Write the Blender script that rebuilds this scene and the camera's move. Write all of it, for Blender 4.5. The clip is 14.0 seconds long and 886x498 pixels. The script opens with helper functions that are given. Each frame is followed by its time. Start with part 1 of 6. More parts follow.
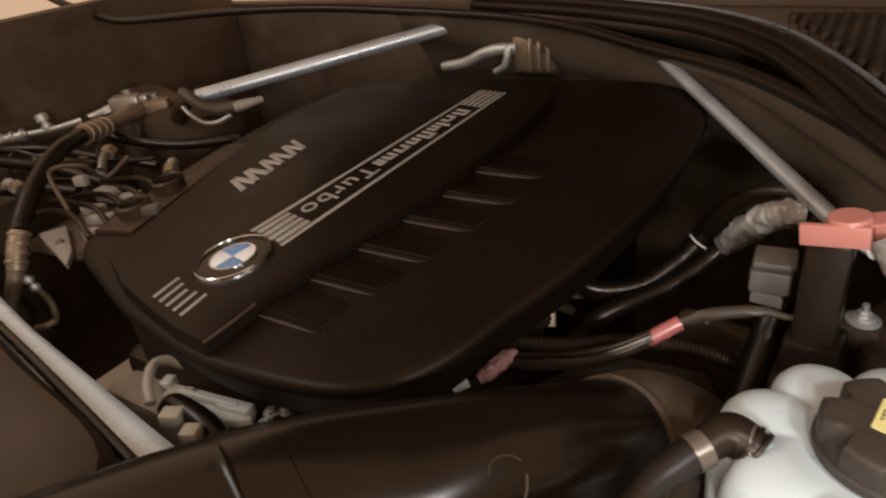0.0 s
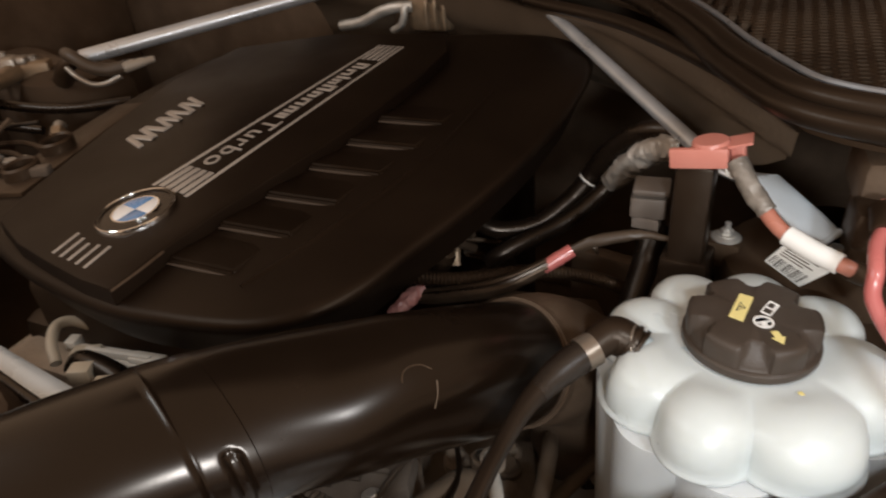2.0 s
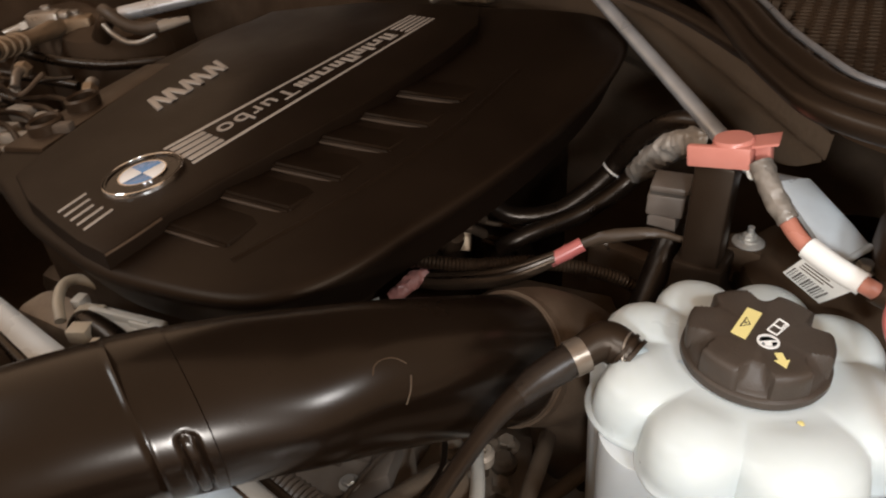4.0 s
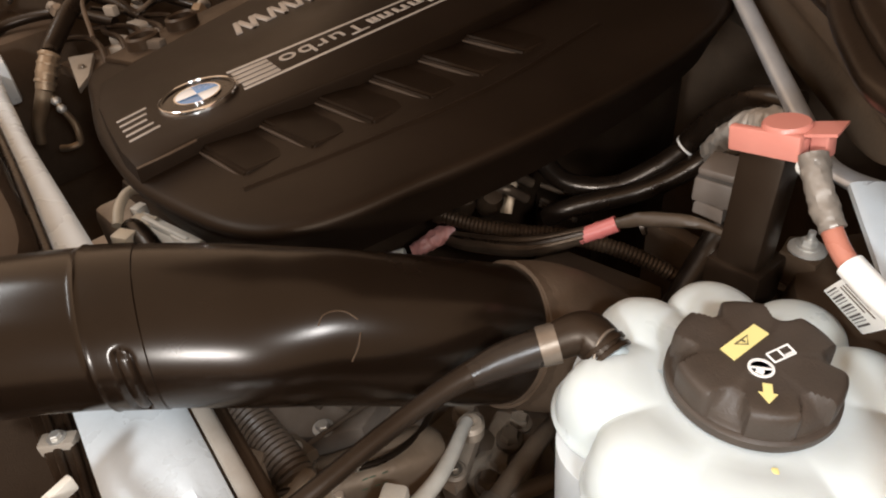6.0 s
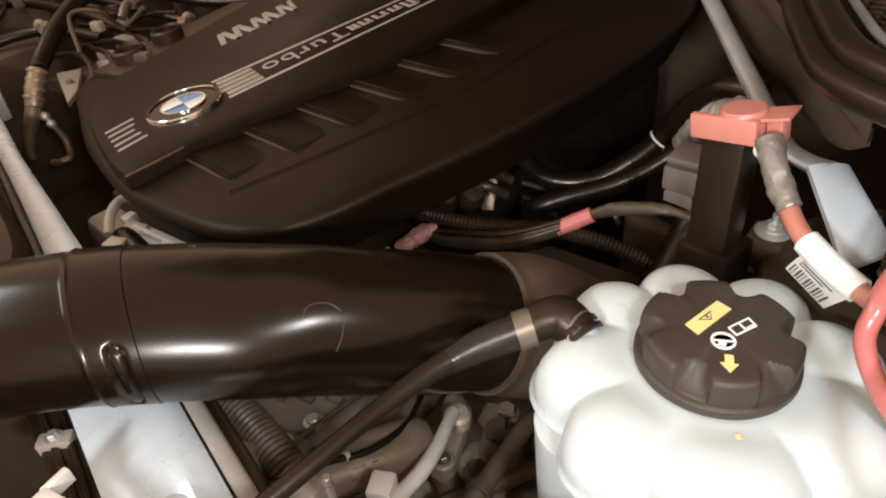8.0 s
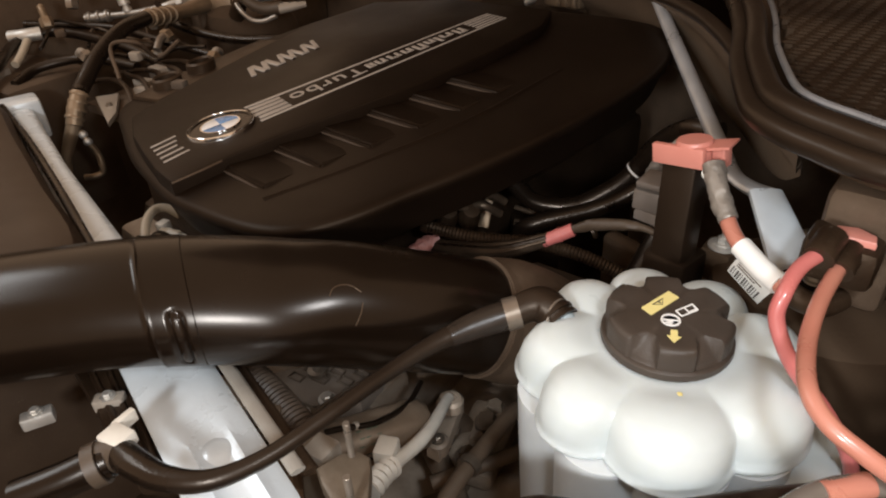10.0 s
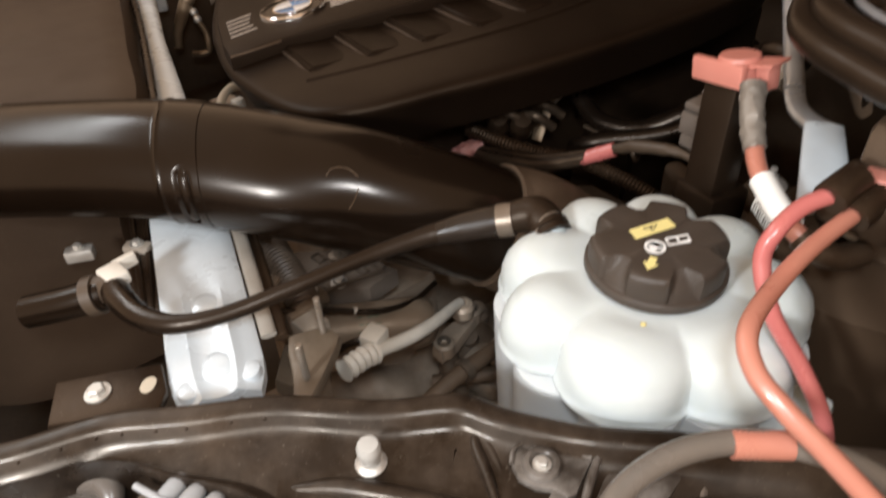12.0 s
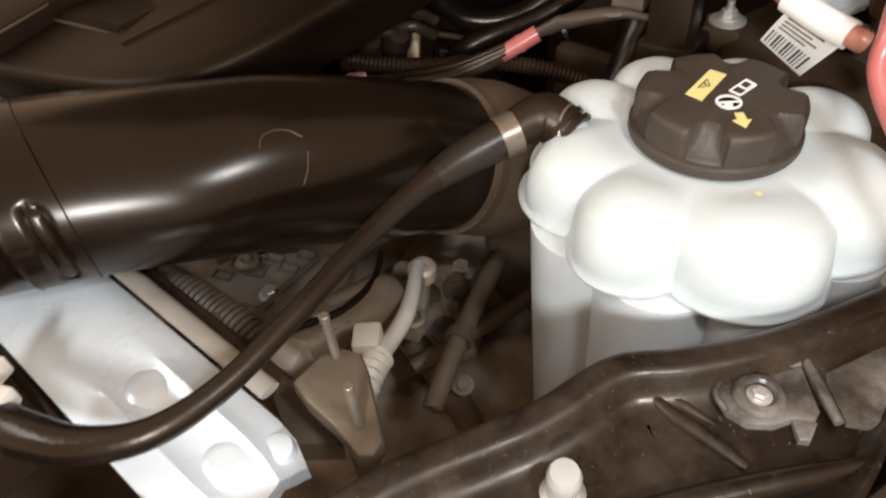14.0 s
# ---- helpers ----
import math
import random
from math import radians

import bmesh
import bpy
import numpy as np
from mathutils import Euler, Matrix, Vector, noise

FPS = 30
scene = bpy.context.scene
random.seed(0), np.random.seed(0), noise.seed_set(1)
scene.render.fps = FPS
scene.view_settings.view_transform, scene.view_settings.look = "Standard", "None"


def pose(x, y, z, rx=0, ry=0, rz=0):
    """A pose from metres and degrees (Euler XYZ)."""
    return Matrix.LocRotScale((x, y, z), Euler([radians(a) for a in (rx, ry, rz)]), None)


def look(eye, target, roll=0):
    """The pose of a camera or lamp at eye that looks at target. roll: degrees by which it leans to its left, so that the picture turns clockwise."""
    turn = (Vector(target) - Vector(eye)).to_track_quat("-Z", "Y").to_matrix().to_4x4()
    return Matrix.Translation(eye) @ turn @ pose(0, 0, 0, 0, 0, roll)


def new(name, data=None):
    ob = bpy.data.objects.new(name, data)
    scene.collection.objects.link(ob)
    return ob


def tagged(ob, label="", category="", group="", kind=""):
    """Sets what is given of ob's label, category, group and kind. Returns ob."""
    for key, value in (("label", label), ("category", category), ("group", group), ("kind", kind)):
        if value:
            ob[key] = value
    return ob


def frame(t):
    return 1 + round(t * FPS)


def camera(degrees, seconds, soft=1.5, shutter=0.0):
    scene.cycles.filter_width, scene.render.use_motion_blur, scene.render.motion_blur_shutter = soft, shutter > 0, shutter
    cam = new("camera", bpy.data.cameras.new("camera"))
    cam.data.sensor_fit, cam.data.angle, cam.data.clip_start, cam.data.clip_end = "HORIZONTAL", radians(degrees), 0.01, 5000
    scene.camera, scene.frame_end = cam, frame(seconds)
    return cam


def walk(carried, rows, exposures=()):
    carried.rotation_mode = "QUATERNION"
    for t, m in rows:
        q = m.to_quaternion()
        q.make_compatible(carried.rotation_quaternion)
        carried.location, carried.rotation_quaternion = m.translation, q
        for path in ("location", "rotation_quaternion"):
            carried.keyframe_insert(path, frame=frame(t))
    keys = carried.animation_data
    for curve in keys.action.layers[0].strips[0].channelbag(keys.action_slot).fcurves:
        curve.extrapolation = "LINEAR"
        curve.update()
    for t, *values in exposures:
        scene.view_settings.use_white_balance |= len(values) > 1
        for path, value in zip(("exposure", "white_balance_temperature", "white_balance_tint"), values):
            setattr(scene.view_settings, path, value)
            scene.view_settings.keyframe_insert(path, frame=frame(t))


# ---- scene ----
EXPOSURES = [(0.0, -0.1), (3.0, -0.2), (5.5, 0.4), (8.5, 0.33), (11.0, -0.15), (11.5, 0.05), (12.5, 0.2), (13.0, 0.2), (14.0, 0.24)]
cam = camera(67.2, 14.0, soft=2.0, shutter=0.5)
PATH = [
    (0, (0.4979, -0.3475, 1.2029), (-0.5260, 1.0749, 0.2394), -7.25),
    (0.5, (0.5144, -0.3411, 1.1907), (-0.4257, 1.1151, 0.1929), -6.35),
    (1, (0.5172, -0.3474, 1.1904), (-0.3588, 1.1253, 0.1591), -7),
    (1.5, (0.5283, -0.3615, 1.1855), (-0.3255, 1.1024, 0.1234), -6.6),
    (2, (0.5166, -0.3825, 1.1903), (-0.2513, 1.1322, 0.1338), -5.35),
    (2.5, (0.5020, -0.3931, 1.1848), (-0.0347, 1.1870, 0.0826), -2.6),
    (3, (0.5017, -0.3924, 1.1931), (-0.0802, 1.1841, 0.1087), -3.3),
    (5.5, (0.6131, -0.2531, 1.1648), (-0.5678, 0.8233, -0.0380), -5.15),
    (6, (0.6047, -0.2595, 1.1632), (-0.5634, 0.8320, -0.0385), -4.65),
    (6.5, (0.6075, -0.2589, 1.1641), (-0.5847, 0.8317, -0.0145), -4.75),
    (7, (0.6165, -0.2628, 1.1628), (-0.5425, 0.8455, -0.0324), -5.05),
    (7.5, (0.6218, -0.2674, 1.1644), (-0.5498, 0.8435, -0.0160), -5.2),
    (8, (0.6262, -0.2663, 1.1642), (-0.5405, 0.8461, -0.0196), -6.15),
    (8.5, (0.6279, -0.2732, 1.1664), (-0.5409, 0.8568, 0.0015), -5.2),
    (11, (0.7133, -0.3609, 1.1973), (-0.5280, 0.8151, 0.1600), -2.45),
    (11.5, (0.7207, -0.2805, 1.1890), (-0.6398, 0.6915, 0.0916), -1.75),
    (12, (0.7488, -0.2618, 1.1606), (-0.6016, 0.5292, -0.0846), -3.6),
    (12.5, (0.7505, -0.2691, 1.1217), (-0.5874, 0.4515, -0.1786), -6.65),
    (13, (0.6994, -0.2840, 1.1027), (-0.5045, 0.5761, -0.2430), -6.85),
    (13.5, (0.6187, -0.3035, 1.0915), (-0.3428, 0.7463, -0.3133), -8.35),
    (14, (0.5792, -0.3095, 1.0940), (-0.2261, 0.8857, -0.2927), -6),
]
walk(cam, [(t, look(eye, target, roll)) for t, eye, target, roll in PATH], EXPOSURES)

# ---- light: a hand torch over the front wing in a dark garage ----
world = bpy.data.worlds.new("garage_dark")
world.use_nodes = True
world.node_tree.nodes["Background"].inputs[0].default_value = (1.0, 0.66, 0.42, 1)
world.node_tree.nodes["Background"].inputs[1].default_value = 0.7
scene.world = world
torch = bpy.data.lights.new("torch", "POINT")
torch.energy, torch.color, torch.shadow_soft_size = 17.0, (0.965, 0.985, 1.0), 0.04
new("torch", torch).location = (0.705, -0.665, 1.205)
# second, weaker unseen light, added for the duct's glare and the low bay
fill_light = bpy.data.lights.new("fill_light", "POINT")
fill_light.energy, fill_light.color, fill_light.shadow_soft_size = 6.0, (0.9, 0.95, 1.0), 0.035
new("fill_light", fill_light).location = (0.80, -0.27, 1.28)
# unseen cool fill lamp high beyond the far wing, added for bluish glints
cool_fill = bpy.data.lights.new("cool_fill", "AREA")
cool_fill.shape, cool_fill.size, cool_fill.size_y = "RECTANGLE", 1.2, 0.25
cool_fill.energy, cool_fill.color = 9.0, (0.88, 0.95, 1.0)
new("cool_fill", cool_fill).matrix_world = look((-0.9, -0.8, 2.2), (0.0, 0.1, 0.85))


# ---- materials ----
HAZE_TINT = (1.0, 0.76, 0.56)  # brown tint put into the dark plastics' reflections, standing in for warm haze

def mat(name, col, rough=0.5, metal=0.0, var=0.3, scale=25.0, bump=0.1, bscale=400.0, dust=0.0, dustcol=(0.15, 0.105, 0.068), rvar=0.12, coat=0.0, sss=0.0, spec=0.5, spec_tint=(1, 1, 1), specks=0.0):
    m = bpy.data.materials.new(name)
    m.use_nodes = True
    nt = m.node_tree
    nd, ln = nt.nodes, nt.links
    b = nd["Principled BSDF"]
    tc = nd.new("ShaderNodeTexCoord")
    n1 = nd.new("ShaderNodeTexNoise")
    n1.inputs["Scale"].default_value, n1.inputs["Detail"].default_value = scale, 5
    ln.new(tc.outputs["Object"], n1.inputs["Vector"])
    n2 = nd.new("ShaderNodeTexNoise")
    n2.inputs["Scale"].default_value, n2.inputs["Detail"].default_value = bscale, 3
    ln.new(tc.outputs["Object"], n2.inputs["Vector"])
    mix = nd.new("ShaderNodeMix")
    mix.data_type = "RGBA"
    mix.inputs[6].default_value = (*[c * (1 - var) for c in col], 1)
    mix.inputs[7].default_value = (*[min(1, c * (1 + var)) for c in col], 1)
    ln.new(n1.outputs["Fac"], mix.inputs[0])
    out = mix.outputs[2]
    if dust:
        n3 = nd.new("ShaderNodeTexNoise")
        n3.inputs["Scale"].default_value, n3.inputs["Detail"].default_value, n3.inputs["Roughness"].default_value = scale * 0.6, 8, 0.7
        ln.new(tc.outputs["Object"], n3.inputs["Vector"])
        r = nd.new("ShaderNodeMapRange")
        r.inputs[1].default_value, r.inputs[2].default_value, r.inputs[3].default_value, r.inputs[4].default_value = 0.42, 0.75, 0.0, dust
        ln.new(n3.outputs["Fac"], r.inputs[0])
        m2 = nd.new("ShaderNodeMix")
        m2.data_type = "RGBA"
        ln.new(r.outputs[0], m2.inputs[0])
        ln.new(out, m2.inputs[6])
        m2.inputs[7].default_value = (*dustcol, 1)
        out = m2.outputs[2]
    if specks:
        n4 = nd.new("ShaderNodeTexNoise")
        n4.inputs["Scale"].default_value, n4.inputs["Detail"].default_value = 620, 1
        ln.new(tc.outputs["Object"], n4.inputs["Vector"])
        r4 = nd.new("ShaderNodeMapRange")
        r4.inputs[1].default_value, r4.inputs[2].default_value, r4.inputs[3].default_value, r4.inputs[4].default_value = 0.715, 0.77, 0.0, specks
        ln.new(n4.outputs["Fac"], r4.inputs[0])
        m4 = nd.new("ShaderNodeMix")
        m4.data_type = "RGBA"
        ln.new(r4.outputs[0], m4.inputs[0])
        ln.new(out, m4.inputs[6])
        m4.inputs[7].default_value = (0.36, 0.31, 0.25, 1)
        out = m4.outputs[2]
    ln.new(out, b.inputs["Base Color"])
    rr = nd.new("ShaderNodeMapRange")
    rr.inputs[1].default_value, rr.inputs[2].default_value = 0.3, 0.7
    rr.inputs[3].default_value, rr.inputs[4].default_value = max(0.03, rough - rvar), min(1, rough + rvar)
    ln.new(n1.outputs["Fac"], rr.inputs[0])
    ln.new(rr.outputs[0], b.inputs["Roughness"])
    b.inputs["Metallic"].default_value = metal
    b.inputs["Coat Weight"].default_value = coat
    b.inputs["Specular IOR Level"].default_value = spec
    b.inputs["Specular Tint"].default_value = (*spec_tint, 1)
    b.inputs["Coat Roughness"].default_value = 0.12
    if sss:
        b.inputs["Subsurface Weight"].default_value = sss
        b.inputs["Subsurface Radius"].default_value = (0.01, 0.01, 0.009)
        b.inputs["Subsurface Scale"].default_value = 1.0
    if bump:
        bp = nd.new("ShaderNodeBump")
        bp.inputs["Strength"].default_value, bp.inputs["Distance"].default_value = bump, 0.0008
        ln.new(n2.outputs["Fac"], bp.inputs["Height"])
        ln.new(bp.outputs["Normal"], b.inputs["Normal"])
    return m


COVER = mat("cover_plastic", (0.0055, 0.003, 0.0018), 0.44, bump=0.15, bscale=900, dust=0.08, dustcol=(0.07, 0.044, 0.027), scale=9, spec=0.18, spec_tint=HAZE_TINT, rvar=0.06)
LOUVRE = mat("louvre_plastic", (0.006, 0.0033, 0.0019), 0.44, bump=0.2, bscale=900, dust=0.1, dustcol=(0.075, 0.048, 0.03), scale=14, spec=0.1, spec_tint=HAZE_TINT)
PLASTIC = mat("black_plastic", (0.017, 0.0098, 0.0058), 0.44, bump=0.3, bscale=700, dust=0.26, dustcol=(0.12, 0.08, 0.05), scale=12, spec=0.4, spec_tint=HAZE_TINT, specks=0.15)
PIPEM = mat("duct_plastic", (0.006, 0.0033, 0.0019), 0.25, bump=0.02, bscale=400, dust=0.05, dustcol=(0.07, 0.045, 0.028), scale=10, rvar=0.05, spec_tint=(1.0, 0.92, 0.85), spec=0.36)
RUBBER = mat("rubber", (0.0095, 0.006, 0.004), 0.31, bump=0.2, bscale=300, dust=0.07, dustcol=(0.1, 0.07, 0.047), scale=18, spec_tint=(1.0, 0.86, 0.74), spec=0.38)
SEALM = mat("seal_rubber", (0.013, 0.008, 0.005), 0.33, bump=0.12, bscale=300, dust=0.08, dustcol=(0.07, 0.045, 0.028), scale=10, spec=0.34, spec_tint=(1.0, 0.84, 0.7))
DARK = mat("sooty_plastic", (0.030, 0.018, 0.0105), 0.7, bump=0.3, bscale=300, dust=0.16, dustcol=(0.08, 0.052, 0.033), scale=8, spec_tint=HAZE_TINT)
GREY = mat("grey_plastic", (0.085, 0.069, 0.056), 0.55, bump=0.25, bscale=500, dust=0.25, dustcol=(0.16, 0.12, 0.085), scale=20, spec_tint=HAZE_TINT)
GREYD = mat("dusty_plastic", (0.062, 0.042, 0.0285), 0.6, bump=0.4, bscale=300, dust=0.6, scale=16, dustcol=(0.135, 0.097, 0.068), spec_tint=HAZE_TINT, specks=0.15)
GRIME = mat("oily_alloy", (0.42, 0.34, 0.265), 0.55, metal=0.25, var=0.5, bump=0.6, bscale=160, dust=0.75, dustcol=(0.19, 0.145, 0.105), scale=26)
GRIMED = mat("dark_grime", (0.15, 0.108, 0.074), 0.6, var=0.55, bump=0.7, bscale=140, dust=0.6, dustcol=(0.085, 0.06, 0.041), scale=22)
ALU = mat("cast_aluminium", (0.68, 0.745, 0.79), 0.30, metal=0.15, var=0.15, bump=0.2, bscale=220, dust=0.14, dustcol=(0.31, 0.275, 0.23), scale=22)
TUBEM = mat("silver_tube", (0.57, 0.6, 0.635), 0.36, metal=0.6, var=0.15, bump=0.1, bscale=300, dust=0.12, scale=30)
STEEL = mat("zinc_steel", (0.6, 0.58, 0.54), 0.5, metal=0.75, var=0.3, bump=0.2, bscale=300, dust=0.2, scale=60)
CHROME = mat("chrome", (0.85, 0.85, 0.85), 0.1, metal=1.0, var=0.03, bump=0, rvar=0.02)
PAINT = mat("wing_paint", (0.008, 0.0048, 0.003), 0.40, var=0.5, bump=0.3, bscale=40, dust=0.34, dustcol=(0.15, 0.113, 0.085), scale=30, spec=0.42, coat=0.08, spec_tint=(1.0, 0.88, 0.76), rvar=0.16, specks=0.2)
TANKM = mat("tank_polyethylene", (0.57, 0.62, 0.62), 0.34, var=0.05, bump=0.1, bscale=120, dust=0.10, dustcol=(0.52, 0.5, 0.44), scale=20, sss=0.6)
TANKL = mat("tank_lower", (0.56, 0.59, 0.6), 0.4, var=0.1, bump=0.12, bscale=160, dust=0.12, dustcol=(0.5, 0.46, 0.4), scale=14, sss=0.5)
CAPM = mat("cap_plastic", (0.04, 0.03, 0.023), 0.55, bump=0.3, bscale=700, dust=0.16, scale=30)
YELLOW = mat("yellow_print", (0.76, 0.66, 0.27), 0.55, var=0.08, bump=0)
WHITE = mat("white_print", (0.8, 0.8, 0.78), 0.5, var=0.06, bump=0)
INK = mat("dark_ink", (0.05, 0.042, 0.035), 0.6, var=0.1, bump=0)
BLUE = mat("blue_enamel", (0.09, 0.24, 0.5), 0.25, var=0.05, bump=0, coat=0.5)
ENAMEL = mat("white_enamel", (0.82, 0.84, 0.86), 0.25, var=0.03, bump=0, coat=0.5)
SILVER = mat("silver_print", (0.37, 0.335, 0.3), 0.45, metal=0.25, var=0.12, bump=0.05, scale=60)
RED = mat("red_plastic", (0.56, 0.21, 0.165), 0.45, var=0.1, bump=0.15, bscale=500, dust=0.18, dustcol=(0.6, 0.32, 0.25), scale=30)
REDC = mat("red_cable", (0.47, 0.13, 0.12), 0.34, var=0.12, bump=0.1, bscale=300, dust=0.15, dustcol=(0.55, 0.3, 0.25), scale=30, coat=0.3)
ORANGE = mat("orange_cable", (0.43, 0.165, 0.115), 0.34, var=0.12, bump=0.1, bscale=300, dust=0.15, dustcol=(0.5, 0.3, 0.22), scale=30, coat=0.3)
BRASS = mat("tarnished_brass", (0.26, 0.19, 0.125), 0.45, metal=0.55, var=0.4, bump=0.3, bscale=300, scale=50)
BEIGE = mat("beige_plastic", (0.5, 0.43, 0.33), 0.55, var=0.15, bump=0.15, dust=0.3, scale=30)
TAPE = mat("loom_tape", (0.024, 0.0165, 0.0115), 0.45, var=0.35, bump=0.5, bscale=220, dust=0.3, dustcol=(0.14, 0.1, 0.066), scale=40, spec_tint=HAZE_TINT)
PAPER = mat("label_paper", (0.8, 0.8, 0.77), 0.6, var=0.05, bump=0.05, dust=0.1, dustcol=(0.5, 0.46, 0.4), scale=50)
FOIL = mat("foil_sleeve", (0.21, 0.185, 0.158), 0.42, metal=0.2, var=0.5, bump=1.0, bscale=110, scale=70)
CONCRETE = mat("concrete", (0.24, 0.22, 0.2), 0.8, var=0.25, bump=0.4, bscale=60, scale=3, dust=0.3)
# pale scuffs, and the deck edge's highlight put into the colour
SCUFF_GLINT = mat("scuff_and_highlight", (0.046, 0.030, 0.0195), 0.4, var=0.4, bump=0.15, bscale=500, dust=0.3, dustcol=(0.09, 0.06, 0.04), scale=60, spec_tint=HAZE_TINT)
DUSTY = mat("dusty_housing", (0.14, 0.116, 0.096), 0.5, var=0.4, bump=0.4, bscale=260, dust=0.5, dustcol=(0.06, 0.045, 0.033), scale=24, spec_tint=HAZE_TINT, specks=0.15)
AIRBOX = mat("grained_plastic", (0.032, 0.021, 0.0145), 0.55, bump=0.5, bscale=900, dust=0.25, dustcol=(0.1, 0.07, 0.047), scale=10, spec_tint=HAZE_TINT, specks=0.15)
CLAMPM = mat("tarnished_steel", (0.22, 0.185, 0.15), 0.36, metal=0.6, var=0.3, bump=0.2, bscale=300, dust=0.3, scale=60)
PALE = mat("pale_plastic", (0.62, 0.585, 0.52), 0.5, var=0.15, bump=0.2, bscale=400, dust=0.3, dustcol=(0.3, 0.25, 0.19), scale=40)
PLUGM = mat("grey_plug_plastic", (0.31, 0.27, 0.225), 0.45, var=0.25, bump=0.25, bscale=400, dust=0.4, scale=30)
STRIPM = mat("tan_strip", (0.29, 0.268, 0.235), 0.55, var=0.25, bump=0.2, dust=0.4, scale=30)
LENS = mat("milky_plastic", (0.29, 0.30, 0.31), 0.5, var=0.25, bump=0.2, bscale=200, dust=0.35, dustcol=(0.25, 0.215, 0.175), scale=36, sss=0.15)
FOILP = mat("pale_foil", (0.36, 0.33, 0.295), 0.4, metal=0.2, var=0.5, bump=1.0, bscale=90, dust=0.3, scale=60)
SCUT = mat("scuttle_paint", (0.085, 0.061, 0.042), 0.55, var=0.55, bump=0.6, bscale=220, dust=0.6, dustcol=(0.12, 0.088, 0.062), scale=9, spec_tint=HAZE_TINT)
TRIMM = mat("dull_trim", (0.22, 0.225, 0.235), 0.35, metal=0.4, var=0.3, bump=0.1, dust=0.3, scale=40)
TABM = mat("tab_plastic", (0.045, 0.036, 0.029), 0.34, var=0.4, bump=0.25, bscale=300, dust=0.8, dustcol=(0.27, 0.245, 0.22), scale=45)
PUMPM = mat("oily_housing", (0.15, 0.112, 0.08), 0.38, var=0.4, bump=0.4, bscale=200, dust=0.4, dustcol=(0.11, 0.08, 0.055), scale=24, spec_tint=HAZE_TINT)
LOOMM = mat("grey_sleeve", (0.13, 0.112, 0.095), 0.3, var=0.3, bump=0.2, bscale=300, dust=0.5, dustcol=(0.15, 0.12, 0.092), scale=30)
SLEEVEM = mat("shrink_sleeve", (0.015, 0.0105, 0.0078), 0.32, var=0.3, bump=0.15, bscale=300, dust=0.1, dustcol=(0.09, 0.07, 0.055), scale=40)
STOPM = mat("pale_rubber", (0.42, 0.41, 0.385), 0.5, var=0.15, bump=0.15, bscale=300, dust=0.3, dustcol=(0.25, 0.22, 0.18), scale=60)
LINEM = mat("tarnished_line", (0.36, 0.325, 0.285), 0.38, metal=0.7, var=0.4, scale=60, bump=0.2, dust=0.25, dustcol=(0.14, 0.10, 0.065))
RELAYM = mat("relay_grey", (0.12, 0.10, 0.085), 0.5, var=0.2, scale=60, bump=0.1, dust=0.2)
OILYB = mat("brown_oily_cast", (0.15, 0.115, 0.082), 0.45, var=0.5, scale=40, bump=0.6, bscale=180, dust=0.5, dustcol=(0.10, 0.073, 0.05), metal=0.2)
MARKM = mat("green_print", (0.06, 0.085, 0.05), 0.6, var=0.5, scale=300)
NOZM = mat("nozzle_plastic", (0.46, 0.55, 0.58), 0.3, var=0.08, scale=40, bump=0.05, sss=0.4)
SHELLM = mat("smoked_shell", (0.085, 0.074, 0.065), 0.3, var=0.4, scale=14, bump=0.15, bscale=120, dust=0.5, dustcol=(0.17, 0.15, 0.13))
CORRM = mat("dusty_corrugated", (0.115, 0.085, 0.062), 0.5, var=0.4, scale=30, bump=0.3, dust=0.4, dustcol=(0.16, 0.12, 0.088))
# highlight of the louvre edges, put into a paler colour
GLINTM = mat("edge_highlight", (0.042, 0.029, 0.02), 0.5, var=0.3, scale=40, bump=0.1, dust=0.2, dustcol=(0.09, 0.06, 0.04), spec=0.2)
REDW = mat("worn_red", (0.40, 0.17, 0.15), 0.45, var=0.35, scale=90, bump=0.5, bscale=260, dust=0.4, dustcol=(0.42, 0.30, 0.26))
HOSEM = mat("worn_hose", (0.055, 0.038, 0.025), 0.5, var=0.3, scale=30, bump=0.2, dust=0.2)


# ---- builders ----
BASE = {}


def thing(name, at, label, category, group="", kind=""):
    ob = new(name)
    ob.location = at
    ob.empty_display_size = 0.02
    BASE[ob.name] = Vector(at)
    return tagged(ob, label, category, group, kind)


def part(name, bm, material, parent, label="", smooth=True):
    base = BASE[parent.name]
    bmesh.ops.translate(bm, verts=bm.verts, vec=-base)
    me = bpy.data.meshes.new(name)
    bm.to_mesh(me)
    bm.free()
    me.materials.append(material)
    if smooth:
        me.shade_smooth()
        me.set_sharp_from_angle(angle=radians(38))
    ob = new(name, me)
    ob.parent = parent
    BASE[ob.name] = base
    return tagged(ob, label)


def solid(name, bm, material, at, label, category, group="", kind="", smooth=True):
    bmesh.ops.translate(bm, verts=bm.verts, vec=-Vector(at))
    me = bpy.data.meshes.new(name)
    bm.to_mesh(me)
    bm.free()
    me.materials.append(material)
    if smooth:
        me.shade_smooth()
        me.set_sharp_from_angle(angle=radians(38))
    ob = new(name, me)
    ob.location = at
    BASE[ob.name] = Vector(at)
    return tagged(ob, label, category, group, kind)


